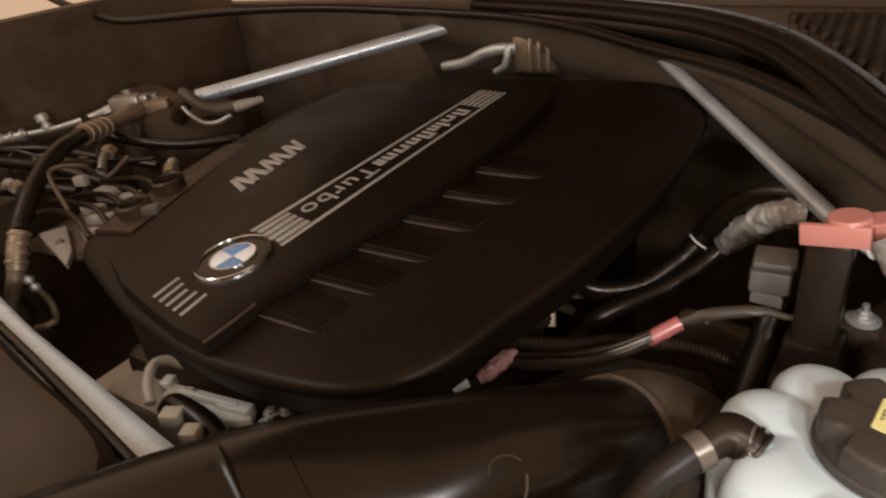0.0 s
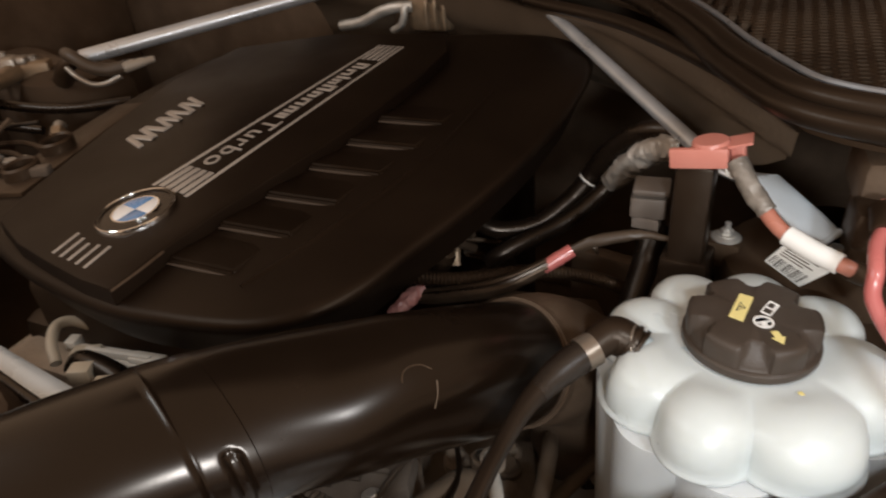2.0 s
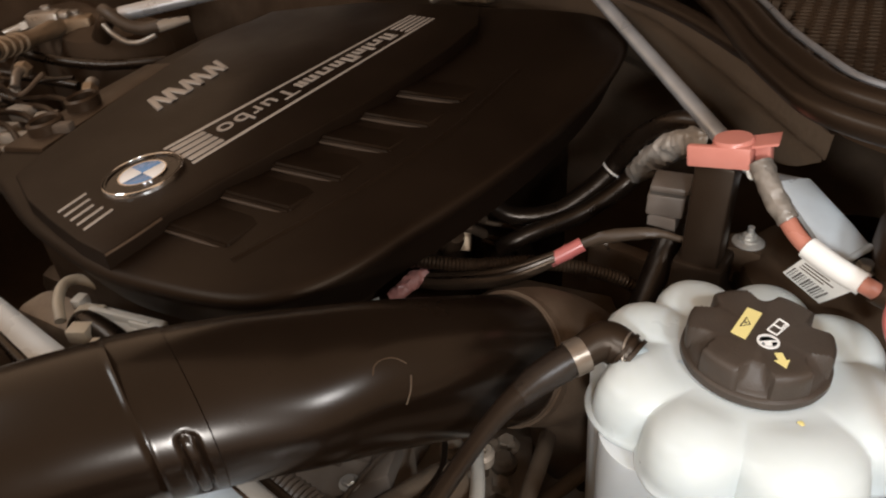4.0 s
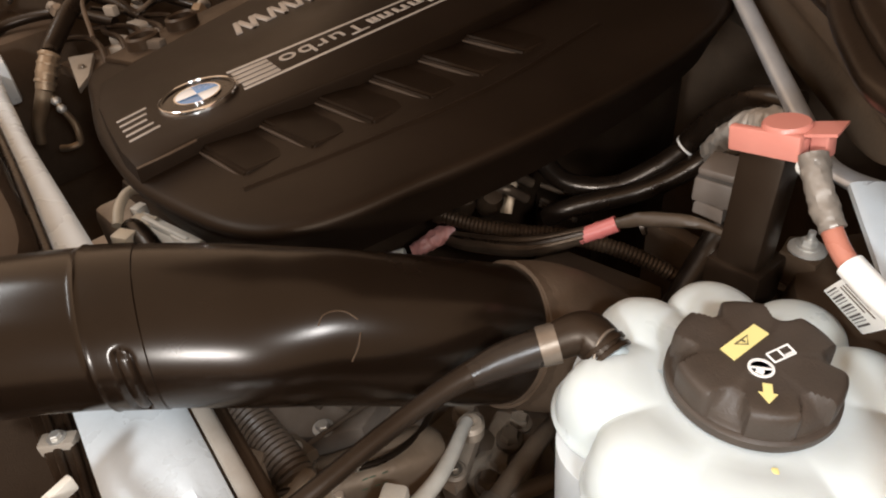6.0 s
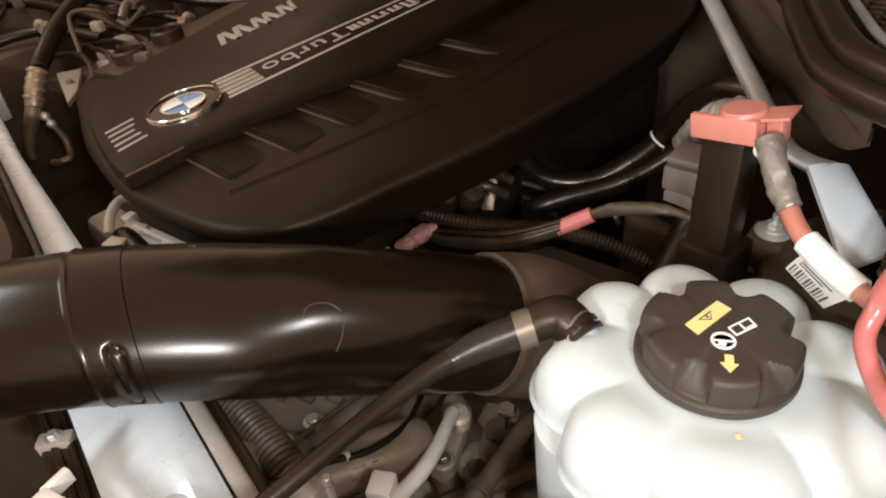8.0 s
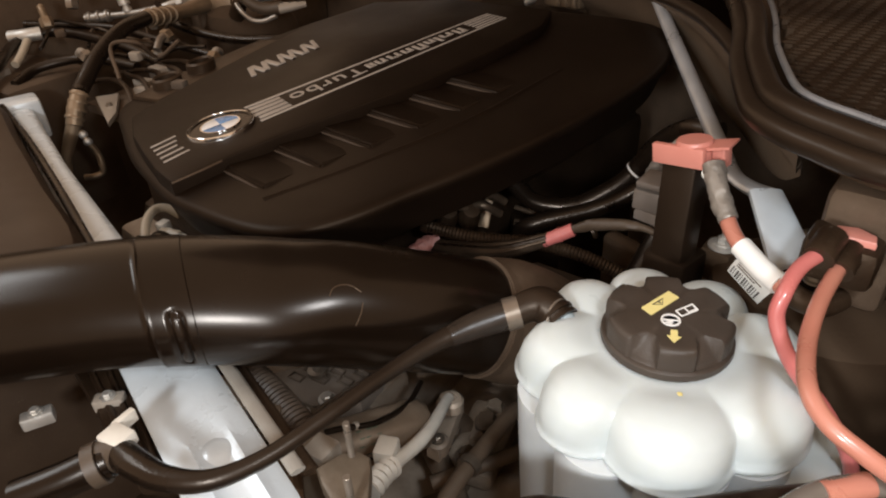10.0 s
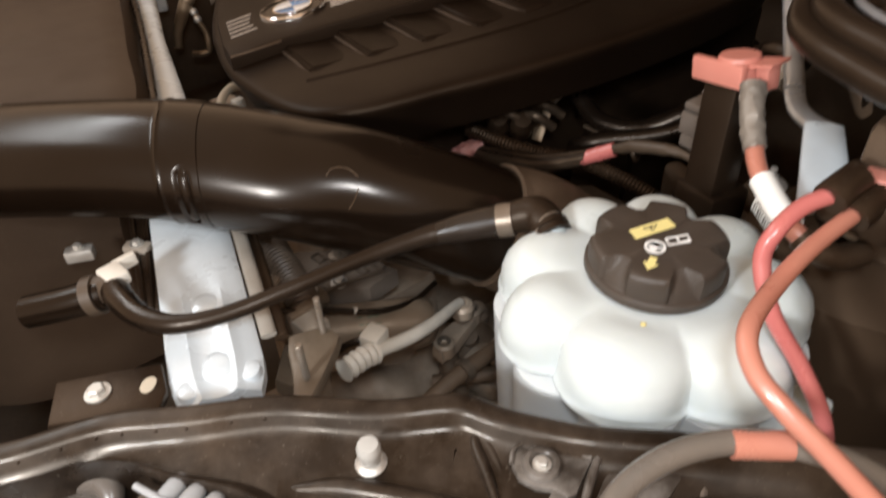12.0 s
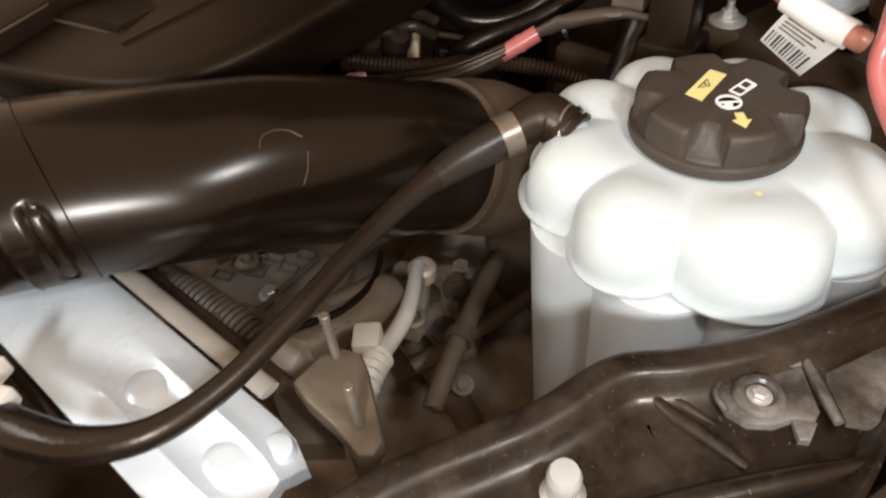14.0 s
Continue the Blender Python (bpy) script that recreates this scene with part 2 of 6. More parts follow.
def spline(pts, per=8, closed=False):
    p = [Vector(q) for q in pts]
    n = len(p)
    out = []
    for i in range(n if closed else n - 1):
        a = p[(i - 1) % n] if closed or i > 0 else p[0] * 2 - p[1]
        b, c = p[i], p[(i + 1) % n]
        d = p[(i + 2) % n] if closed or i + 2 < n else p[-1] * 2 - p[-2]
        for j in range(per):
            t = j / per
            out.append(0.5 * ((2 * b) + (c - a) * t + (2 * a - 5 * b + 4 * c - d) * t * t + (3 * b - a - 3 * c + d) * t ** 3))
    if not closed:
        out.append(p[-1].copy())
    return out


def evenly(path, step):
    out, left = [path[0].copy()], step
    for a, b in zip(path, path[1:]):
        d = (b - a).length
        at = left
        while at < d:
            out.append(a.lerp(b, at / d))
            at += step
        left = at - d
    out.append(path[-1].copy())
    return out


def tube(pts, r, sides=14, per=8, step=0, ridges=0.0, flat=1.0, closed=False, straight=False, wobble=0.0, dent=None):
    """A bent round bar; r: one radius or one for each point. ridges: depth of the rings of a corrugated hose, whose pitch is twice step."""
    path = [Vector(p) for p in pts] if straight else spline(pts, per, closed)
    if isinstance(r, (int, float)):
        rad = [r] * len(path)
    else:
        rad = list(r) if straight else [v.x for v in spline([(q, 0, 0) for q in r], per, closed)]
    if step:
        even = evenly(path, step)
        rad = [rad[min(len(rad) - 1, int(i / max(1, len(even) - 1) * (len(rad) - 1) + 0.5))] - (ridges if i % 2 else 0) for i in range(len(even))]
        path = even
    bm = bmesh.new()
    n = len(path)
    up = None
    rings = []
    for i, q in enumerate(path):
        a = path[i - 1] if i or closed else path[0]
        b = path[(i + 1) % n] if i < n - 1 or closed else path[-1]
        d = (b - a).normalized()
        if up is None:
            up = d.orthogonal().normalized() if abs(d.z) > 0.9 else Vector((0, 0, 1))
        up = (up - d * up.dot(d)).normalized()
        side = d.cross(up)
        ring = []
        for j in range(sides):
            t = 2 * math.pi * j / sides
            v = (rad[i] - (dent(i, t) if dent else 0)) * (math.cos(t) * side + math.sin(t) * flat * up)
            if wobble:
                v *= 1 + wobble * (0.5 * noise.noise((q + v) * 120) + 0.5 * noise.noise((q + v) * 260))
            ring.append(bm.verts.new(q + v))
        rings.append(ring)
    for i in range(n if closed else n - 1):
        A, B = rings[i], rings[(i + 1) % n]
        for j in range(sides):
            bm.faces.new((A[j], A[(j + 1) % sides], B[(j + 1) % sides], B[j]))
    if not closed:
        bm.faces.new(rings[0][::-1])
        bm.faces.new(rings[-1])
    bmesh.ops.recalc_face_normals(bm, faces=bm.faces)
    return bm


def box(x0, x1, y0, y1, z0, z1, bevel=0.003, turn=0.0, tilt=0.0, segs=2):
    bm = bmesh.new()
    bmesh.ops.create_cube(bm, size=1)
    bmesh.ops.scale(bm, verts=bm.verts, vec=(x1 - x0, y1 - y0, z1 - z0))
    if bevel:
        bmesh.ops.bevel(bm, geom=bm.edges[:], offset=bevel, segments=segs, affect="EDGES", profile=0.5)
    m = pose((x0 + x1) / 2, (y0 + y1) / 2, (z0 + z1) / 2, tilt, 0, turn)
    bmesh.ops.transform(bm, matrix=m, verts=bm.verts)
    return bm


def prism(outline, z0, z1, bevel=0.0, segs=2):
    """An upright slab over an outline of (x, y)."""
    bm = bmesh.new()
    lo = [bm.verts.new((x, y, z0)) for x, y in outline]
    hi = [bm.verts.new((x, y, z1)) for x, y in outline]
    n = len(outline)
    bm.faces.new(lo[::-1])
    top = bm.faces.new(hi)
    for i in range(n):
        bm.faces.new((lo[i], lo[(i + 1) % n], hi[(i + 1) % n], hi[i]))
    bmesh.ops.recalc_face_normals(bm, faces=bm.faces)
    if bevel:
        bmesh.ops.bevel(bm, geom=list(top.edges), offset=bevel, segments=segs, affect="EDGES", profile=0.5)
    return bm


def lathe(at, profile, sides=32, axis=(0, 0, 1), shape=None):
    """A turned body about axis through at; profile: (radius, height); shape(angle, height): a factor on the radius."""
    bm = bmesh.new()
    q = Vector(axis).to_track_quat("Z", "Y")
    rings = []
    for r, h in profile:
        if r <= 1e-6:
            rings.append([bm.verts.new(Vector(at) + q @ Vector((0, 0, h)))])
            continue
        ring = []
        for j in range(sides):
            a = 2 * math.pi * j / sides
            k = r * (shape(a, h) if shape else 1)
            ring.append(bm.verts.new(Vector(at) + q @ Vector((k * math.cos(a), k * math.sin(a), h))))
        rings.append(ring)
    for A, B in zip(rings, rings[1:]):
        for j in range(sides):
            f = [A[j % len(A)], A[(j + 1) % len(A)], B[(j + 1) % len(B)], B[j % len(B)]]
            f = list(dict.fromkeys(f))
            if len(f) > 2:
                bm.faces.new(f)
    for ring in (rings[0], rings[-1]):
        if len(ring) > 2:
            bm.faces.new(ring)
    bmesh.ops.recalc_face_normals(bm, faces=bm.faces)
    return bm


def join(*parts):
    out = bmesh.new()
    for b in parts:
        me = bpy.data.meshes.new("joined")
        b.to_mesh(me)
        b.free()
        out.from_mesh(me)
        bpy.data.meshes.remove(me)
    return out


def sheet(fn, us, vs, thick=0.003):
    """A bent plate: fn(u, v) gives its points; it is closed below."""
    bm = bmesh.new()
    hi = [[bm.verts.new(fn(u, v)) for v in vs] for u in us]
    lo = [[bm.verts.new(Vector(fn(u, v)) - Vector((0, 0, thick))) for v in vs] for u in us]
    n, m = len(us), len(vs)
    for i in range(n - 1):
        for j in range(m - 1):
            bm.faces.new((hi[i][j], hi[i + 1][j], hi[i + 1][j + 1], hi[i][j + 1]))
            bm.faces.new((lo[i][j], lo[i][j + 1], lo[i + 1][j + 1], lo[i + 1][j]))
    for i in range(n - 1):
        bm.faces.new((hi[i][0], lo[i][0], lo[i + 1][0], hi[i + 1][0]))
        bm.faces.new((hi[i][m - 1], hi[i + 1][m - 1], lo[i + 1][m - 1], lo[i][m - 1]))
    for j in range(m - 1):
        bm.faces.new((hi[0][j], hi[0][j + 1], lo[0][j + 1], lo[0][j]))
        bm.faces.new((hi[n - 1][j], lo[n - 1][j], lo[n - 1][j + 1], hi[n - 1][j + 1]))
    bmesh.ops.recalc_face_normals(bm, faces=bm.faces)
    return bm


def bolt(parent, at, r, axis=(0, 0, 1), material=None, name="bolt"):
    """A hexagon head on a washer."""
    h = lathe(at, [(r * 1.5, 0), (r * 1.5, r * 0.25), (r * 1.05, r * 0.3)], 18, axis)
    k = lathe(at, [(r, r * 0.3), (r, r * 0.95), (r * 0.8, r * 1.1), (0, r * 1.1)], 6, axis)
    return part(name, join(h, k), material or STEEL, parent)


# ---- the setting: floor, bay walls, cowl, seals ----
# unseen open bonnet, added to keep world light off the cover's rear
solid("bonnet", sheet(lambda u, v: (-0.80 + 1.62 * u, 0.80 - 0.50 * v, 1.10 + 1.02 * v + 0.05 * math.sin(v * 3.1)), [k / 8 for k in range(9)], [k / 8 for k in range(9)], 0.03), GREYD, (0, 0.8, 1.1), "raised black bonnet, added out of view to shade the bay", "bonnet", kind="structure")
solid("floor", box(-6, 6, -6, 6, -0.1, 0, 0), CONCRETE, (0, 0, 0), "bare grey concrete garage floor under the car", "floor", kind="structure", smooth=False)
solid("undertray", box(-0.78, 0.82, -0.55, 0.85, 0.30, 0.32, 0.004), GRIMED, (0, 0, 0.30), "grimy brown tray closing the engine bay below", "undertray", kind="structure")
solid("wall_firewall", box(-0.91, 0.85, 0.80, 0.84, 0.32, 1.0, 0.01), GREYD, (0, 0.82, 0.32), "black sound-deadened bulkhead behind the engine", "bulkhead", kind="structure")
solid("wall_wing_far", box(-0.89, -0.85, -0.6, 0.80, 0.32, 1.07, 0.01), GREYD, (-0.87, 0.2, 0.32), "dark inner wing at the far side of the bay", "inner wing", kind="structure")
solid("wall_wing_near", box(0.76, 0.80, 0.02, 0.80, 0.32, 0.97, 0.01), DARK, (0.78, 0.3, 0.32), "dark inner wing beside the fuse box", "inner wing", kind="structure")
solid("wall_front", box(-0.85, 0.40, -0.60, -0.56, 0.32, 0.84, 0.01), DARK, (-0.2, -0.58, 0.32), "dark radiator wall closing the front of the bay", "radiator wall", kind="structure")

TRIM = [(0.86, 0.10), (0.74, 0.09), (0.66, 0.088), (0.622, 0.089), (0.60, 0.0965), (0.577, 0.106), (0.557, 0.122), (0.538, 0.154), (0.509, 0.212), (0.484, 0.275), (0.452, 0.345), (0.405, 0.43), (0.345, 0.50), (0.267, 0.56), (0.1, 0.635), (-0.1, 0.69)]
LIP = [(0.556, 0.152, 0.985), (0.52, 0.195, 0.995), (0.471, 0.255, 1.0), (0.41, 0.335, 1.0), (0.349, 0.402, 0.998), (0.23, 0.505, 0.992), (0.10, 0.595, 0.995), (-0.05, 0.645, 1.0), (-0.25, 0.635, 1.012), (-0.40, 0.60, 1.024), (-0.55, 0.548, 1.030), (-0.70, 0.506, 1.0275), (-0.80, 0.456, 1.032), (-0.88, 0.447, 1.054), (-0.95, 0.445, 1.0685), (-1.1, 0.44, 1.12)]
EDGES = spline([(x, y, 1.024) for x, y in TRIM], 6)
SEAL = []
for i, q in enumerate(EDGES):
    d = (EDGES[min(i + 1, len(EDGES) - 1)] - EDGES[max(0, i - 1)]).normalized()
    SEAL.append(q + Vector((-d.y, d.x, 0)) * -0.0135 * (1 if d.x < 0 else -1))
seal = thing("bonnet_seal", (0, 0.6, 0.95), "black rubber bonnet seal running along the windscreen cowl", "seal", kind="structure")
SIDE = 1 if (SEAL[20] - EDGES[20]).y < 0 else -1
SEAL = [e + (q - e) * SIDE for e, q in zip(EDGES, SEAL)]
part("bulb", tube(SEAL, 0.0085, 14, straight=True), SEALM, seal, "hollow rubber bulb")
part("foot", tube([e + (q - e) * 1.75 - Vector((0, 0, 0.010)) for e, q in zip(EDGES, SEAL)], 0.0085, 12, straight=True), SEALM, seal, "rubber clamping foot")
solid("scuttle_lip", tube(LIP, 0.0075, 12, 8), SEALM, (0.2, 0.5, 0.98), "rolled black lip along the scuttle panel", "trim", kind="structure")
solid("cowl_trim", tube([(x, y, 1.03) for x, y in TRIM], 0.0024, 8, 8), TRIMM, (0.5, 0.2, 1.03), "thin bright metal trim edging the windscreen cowl", "trim", kind="structure")


def cowl(u, v):
    k = u * (len(TRIM) - 1)
    i = min(len(TRIM) - 2, int(k))
    a, b = Vector((*TRIM[i], 0)), Vector((*TRIM[i + 1], 0))
    p = a.lerp(b, k - i)
    return (p.x + 0.10 * v, p.y + 0.006 + 0.30 * v, 1.022 - 0.012 * v)


solid("cowl_shelf", sheet(lambda u, v: (cowl(u, v)[0], cowl(u, v)[1], cowl(u, v)[2] - 0.03), [i / 28 for i in range(29)], [0, 0.5, 1.0, 2.0], 0.004), DARK, (0.5, 0.5, 1.0), "dark shelf below the windscreen cowl grille", "cowl", kind="structure")


def honeycomb():
    """Stretched hexagonal holes in a plate behind the trim."""
    bm = bmesh.new()
    px, py, depth = 0.0155, 0.0075, 0.009
    for i in range(-2, 26):
        for j in range(0, 46):
            cx, cy = 0.36 + i * px * 0.77, 0.085 + (j + (i % 2) * 0.5) * py * 1.1
            edge = min(((cx - x) ** 2 + (cy - y) ** 2, n) for n, (x, y) in enumerate(TRIM))
            a = Vector((*TRIM[edge[1]], 0))
            n0, n1 = max(0, edge[1] - 1), min(len(TRIM) - 1, edge[1] + 1)
            d = (Vector((*TRIM[n1], 0)) - Vector((*TRIM[n0], 0))).normalized()
            if d.cross(Vector((cx, cy, 0)) - a).z > -0.008 or cx > 0.618 or cy > 0.46:
                continue
            outer, inner, low = [], [], []
            for k in range(6):
                t = math.pi / 3 * k
                vx, vy = px * 0.5 * math.cos(t) * 1.02, py * 0.62 * math.sin(t) * 1.02
                z = 1.024 + 0.05 * (cy - 0.1)
                outer.append(bm.verts.new((cx + vx, cy + vy, z)))
                inner.append(bm.verts.new((cx + vx * 0.7, cy + vy * 0.66, z)))
                low.append(bm.verts.new((cx + vx * 0.7, cy + vy * 0.66, z - depth)))
            for k in range(6):
                m = (k + 1) % 6
                bm.faces.new((outer[k], outer[m], inner[m], inner[k]))
                bm.faces.new((inner[k], inner[m], low[m], low[k]))
    return bm


grille = thing("cowl_grille", (0.5, 0.3, 1.02), "dusty black honeycomb air grille under the windscreen", "grille", kind="structure")
part("honeycomb", honeycomb(), PLASTIC, grille, smooth=False)
part("side_bar", box(0.622, 0.642, 0.105, 0.46, 1.018, 1.036, 0.003), PLASTIC, grille, "black end bar of the grille")
part("end_cap", box(0.66, 0.74, 0.115, 0.4, 1.01, 1.026, 0.006), GREYD, grille, "brown dusty cowl end piece")

OUT = LIP[:9]
INN = [(0.552, 0.20, 0.935), (0.53, 0.235, 0.92), (0.495, 0.285, 0.91), (0.44, 0.352, 0.905), (0.37, 0.425, 0.90), (0.24, 0.545, 0.89), (0.10, 0.66, 0.87), (-0.06, 0.74, 0.85), (-0.25, 0.77, 0.85)]
OUTS, INNS = spline(OUT, 4), spline(INN, 4)


def scuttle(u, v):
    i = int(round(u))
    p = OUTS[i].lerp(INNS[i], v)
    return p + Vector((0, 0, 0.008 * math.sin(v * 9 + u * 0.3)))


solid("scuttle_panel", sheet(scuttle, list(range(len(OUTS))), [k / 10 for k in range(11)], 0.004), SCUT, (0.4, 0.3, 0.9), "dusty brown-black scuttle panel below the bonnet seal", "panel", kind="structure")


# ---- engine and its cover ----
OUTLINE = [(-0.255, -0.018), (-0.17, -0.052), (-0.09, -0.079), (-0.03, -0.093), (0.055, -0.107), (0.12, -0.107), (0.185, -0.101), (0.226, -0.088), (0.252, -0.066), (0.272, -0.033), (0.288, 0.015), (0.306, 0.063), (0.326, 0.13), (0.342, 0.21), (0.35, 0.30), (0.345, 0.38), (0.318, 0.44), (0.25, 0.482), (0.1, 0.495), (-0.1, 0.49), (-0.235, 0.45), (-0.285, 0.36), (-0.30, 0.24), (-0.295, 0.12), (-0.283, 0.03)]


def rolled(outline, rings, per=6):
    """A moulded shell: rings of (inset, height) from its lower rim to its flat top."""
    path = spline([(x, y, 0) for x, y in outline], per, True)
    n = len(path)
    bm = bmesh.new()
    made = []
    for inset, z in rings:
        ring = []
        for i, p in enumerate(path):
            d = (path[(i + 1) % n] - path[i - 1]).normalized()
            ring.append(bm.verts.new((p.x - d.y * inset, p.y + d.x * inset, z)))
        made.append(ring)
    for A, B in zip(made, made[1:]):
        for i in range(n):
            bm.faces.new((A[i], A[(i + 1) % n], B[(i + 1) % n], B[i]))
    bm.faces.new(made[-1])
    bmesh.ops.recalc_face_normals(bm, faces=bm.faces)
    return bm


def sloped(bm):
    """The cover rises towards the bulkhead: heights are given over its own plane."""
    for v in bm.verts:
        v.co.z += 0.0043 + 0.06 * v.co.x + 0.10 * v.co.y
    return bm


def cover_part(name, bm, material, parent, label="", smooth=True):
    return part(name, sloped(bm), material, parent, label, smooth)


cover = thing("engine_cover", (0.0, 0.25, 0.80), "dusty black plastic engine cover with louvres and silver lettering", "engine cover")
cover_part("shell", rolled(OUTLINE, [(0.034, 0.836), (0.026, 0.833), (0.020, 0.836), (0.0135, 0.852), (0.006, 0.868), (0.0022, 0.8745), (0.0006, 0.8782), (0.0, 0.8808), (0.0006, 0.8834), (0.0022, 0.8857), (0.0046, 0.8873), (0.0078, 0.8882), (0.016, 0.8888), (0.03, 0.8892), (0.055, 0.8896)]), COVER, cover)
DECK = [(0.0735, -0.1035), (0.078, -0.075), (0.0805, -0.047), (0.092, 0.012), (0.106, 0.064), (0.121, 0.118), (0.136, 0.172), (0.146, 0.23), (0.156, 0.31), (0.158, 0.39), (0.13, 0.45), (-0.06, 0.462), (-0.205, 0.42), (-0.232, 0.30), (-0.216, 0.20), (-0.196, 0.10), (-0.176, 0.01), (-0.155, -0.04), (-0.09, -0.068), (-0.03, -0.084), (0.03, -0.098)]
cover_part("top_deck", prism(DECK, 0.884, 0.904, 0.003), COVER, cover, "flat raised middle panel")
# louvres: six ramps that rise to the front
for k, (xa, xb, ya, yb) in enumerate(((0.080, 0.158, -0.047, 0.004), (0.092, 0.177, 0.0085, 0.056), (0.106, 0.193, 0.0615, 0.11), (0.121, 0.209, 0.116, 0.161), (0.1355, 0.222, 0.168, 0.214), (0.1445, 0.229, 0.2215, 0.268))):
    bm = bmesh.new()
    vs = [bm.verts.new(p) for p in ((xa + 0.002, ya - 0.0075, 0.885), (xb, ya - 0.0085, 0.885), (xb + 0.008, yb, 0.885), (xa + 0.010, yb, 0.885),
                                    (xa, ya, 0.8958), (xb - 0.004, ya - 0.001, 0.8925), (xb + 0.004, yb, 0.8878), (xa + 0.008, yb, 0.8886))]
    for f in ((0, 1, 2, 3), (4, 5, 6, 7), (0, 1, 5, 4), (1, 2, 6, 5), (2, 3, 7, 6), (3, 0, 4, 7)):
        bm.faces.new([vs[i] for i in f])
    bmesh.ops.recalc_face_normals(bm, faces=bm.faces)
    bmesh.ops.bevel(bm, geom=bm.edges[:], offset=0.0022, segments=2, affect="EDGES")
    lv = cover_part("louvre", bm, LOUVRE, cover)
    # paler strip paints the highlight on the louvre's front edge
    cover_part("edge", tube([(xa + 0.003, ya - 0.004, 0.8915), ((xa + xb) / 2, ya - 0.0045, 0.8899), (xb - 0.006, ya - 0.005, 0.8885)], [0.0010, 0.0018, 0.0008], 10, 4), GLINTM, lv, "paler strip painting the louvre edge's highlight")
cover_part("shoulder", tube([(0.172, -0.062, 0.8862), (0.196, 0.0, 0.8862), (0.214, 0.055, 0.8862), (0.232, 0.115, 0.8862), (0.245, 0.18, 0.8862), (0.252, 0.30, 0.8862)], 0.005, 8, 6), COVER, cover, "moulded ridge beside the louvres")
# paler strip paints the highlight on the deck edge
cover_part("deck_edge", tube([(0.0742, -0.1030, 0.9018), (0.0783, -0.075, 0.9018), (0.0802, -0.049, 0.9018)], 0.0012, 8, 4), SCUFF_GLINT, cover, "paler strip painting the deck edge's highlight")


def band(s, w):
    """A spot on the lettered band: s runs from the badge to the rear, w from the far rail (-1) to the near one (1)."""
    a = Vector((-0.022, 0.043)).lerp(Vector((0.047, 0.418)), s)
    b = Vector((0.039, 0.028)).lerp(Vector((0.090, 0.408)), s)
    return a.lerp(b, (w + 1) / 2)


def strip(s0, s1, w0, w1, z0=0.9035, z1=0.9047):
    return prism([tuple(band(s, w)) for s, w in ((s0, w0), (s0, w1), (s1, w1), (s1, w0))], z0, z1, 0.0004)


# silver rails, bundles and bars
for w0, w1 in ((-1, -0.84), (0.84, 1)):
    cover_part("silver_rail", strip(0.0, 0.985, w0, w1), SILVER, cover)
for k in range(4):
    w = -0.58 + k * 0.387
    cover_part("silver_bar", strip(-0.012 + 0.012 * abs(k - 1.5), 0.112, w - 0.13, w + 0.13), SILVER, cover)
    cover_part("silver_bar", strip(0.86, 0.985, w - 0.085, w + 0.085), SILVER, cover)
for k in range(5):
    x, y = -0.0305 + k * 0.0135, -0.0735 - 0.0029 * k
    cover_part("silver_bar", prism([(x - 0.002, y), (x + 0.0018, y - 0.0008), (x + 0.0005, y + 0.0305 - 0.003 * (2 - abs(k - 2))), (x - 0.0032, y + 0.031 - 0.003 * (2 - abs(k - 2)))], 0.9035, 0.9047, 0.0004), SILVER, cover)
# the word on the band; the trade name before it stays plain bars
font = bpy.data.curves.new("word", "FONT")
font.body, font.size, font.extrude, font.space_character = "Turbo", 0.036, 0.0005, 1.08
word = new("word", font)
word_mesh = bpy.data.meshes.new_from_object(word.evaluated_get(bpy.context.evaluated_depsgraph_get()))
bpy.data.objects.remove(word)
bm = bmesh.new()
bm.from_mesh(word_mesh)
bpy.data.meshes.remove(word_mesh)
wide = max(v.co.x for v in bm.verts)
for v in bm.verts:
    p = band(0.405 - 0.27 * v.co.x / wide, -0.46 + v.co.y / 0.028)
    v.co = Vector((p.x, p.y, 0.9042 + v.co.z))
cover_part("lettering", bm, SILVER, cover, "raised silver word", smooth=False)
s = 0.83
for w, tall in ((0.042, 0.95), (0.052, 0.62), (0.014, 0.95), (0.036, 0.62), (0.044, 0.95), (0.04, 0.62), (0.052, 0.62), (0.04, 0.62), (0.028, 0.62)):
    for side in ((0,) if w < 0.02 else (-1, 1)):
        mid = s - w / 2 + side * w * 0.3
        cover_part("letter_bar", strip(mid - 0.0065, mid + 0.0065, -0.46, -0.46 + tall), SILVER, cover)
    if w > 0.02:
        cover_part("letter_bar", strip(s - w * 0.85, s - w * 0.15, -0.46 + tall * 0.74, -0.46 + tall), SILVER, cover)
    s -= w + 0.0075
# the maker's mark: three plain raised blocks
for y0, y1, cuts in ((0.114, 0.159, 4), (0.164, 0.200, 4), (0.205, 0.232, 3)):
    for c in range(cuts):
        a = y0 + (y1 - y0) * c / cuts
        b = y0 + (y1 - y0) * (c + 0.74) / cuts
        lean = 0.004 * (1 - 2 * (c % 2))
        cover_part("mark_bar", prism([(-0.147, b + 0.010 + lean), (-0.147, a + 0.010 + lean), (-0.108, a - lean), (-0.108, b - lean)], 0.9035, 0.906, 0.0008), SILVER, cover)
BX, BY = 0.004, -0.004
badge = cover_part("badge", lathe((BX, BY, 0.9035), [(0.037, 0), (0.037, 0.003), (0.0355, 0.0048), (0.034, 0.0048), (0.0335, 0.0035), (0, 0.0035)], 48), PIPEM, cover, "round black badge")
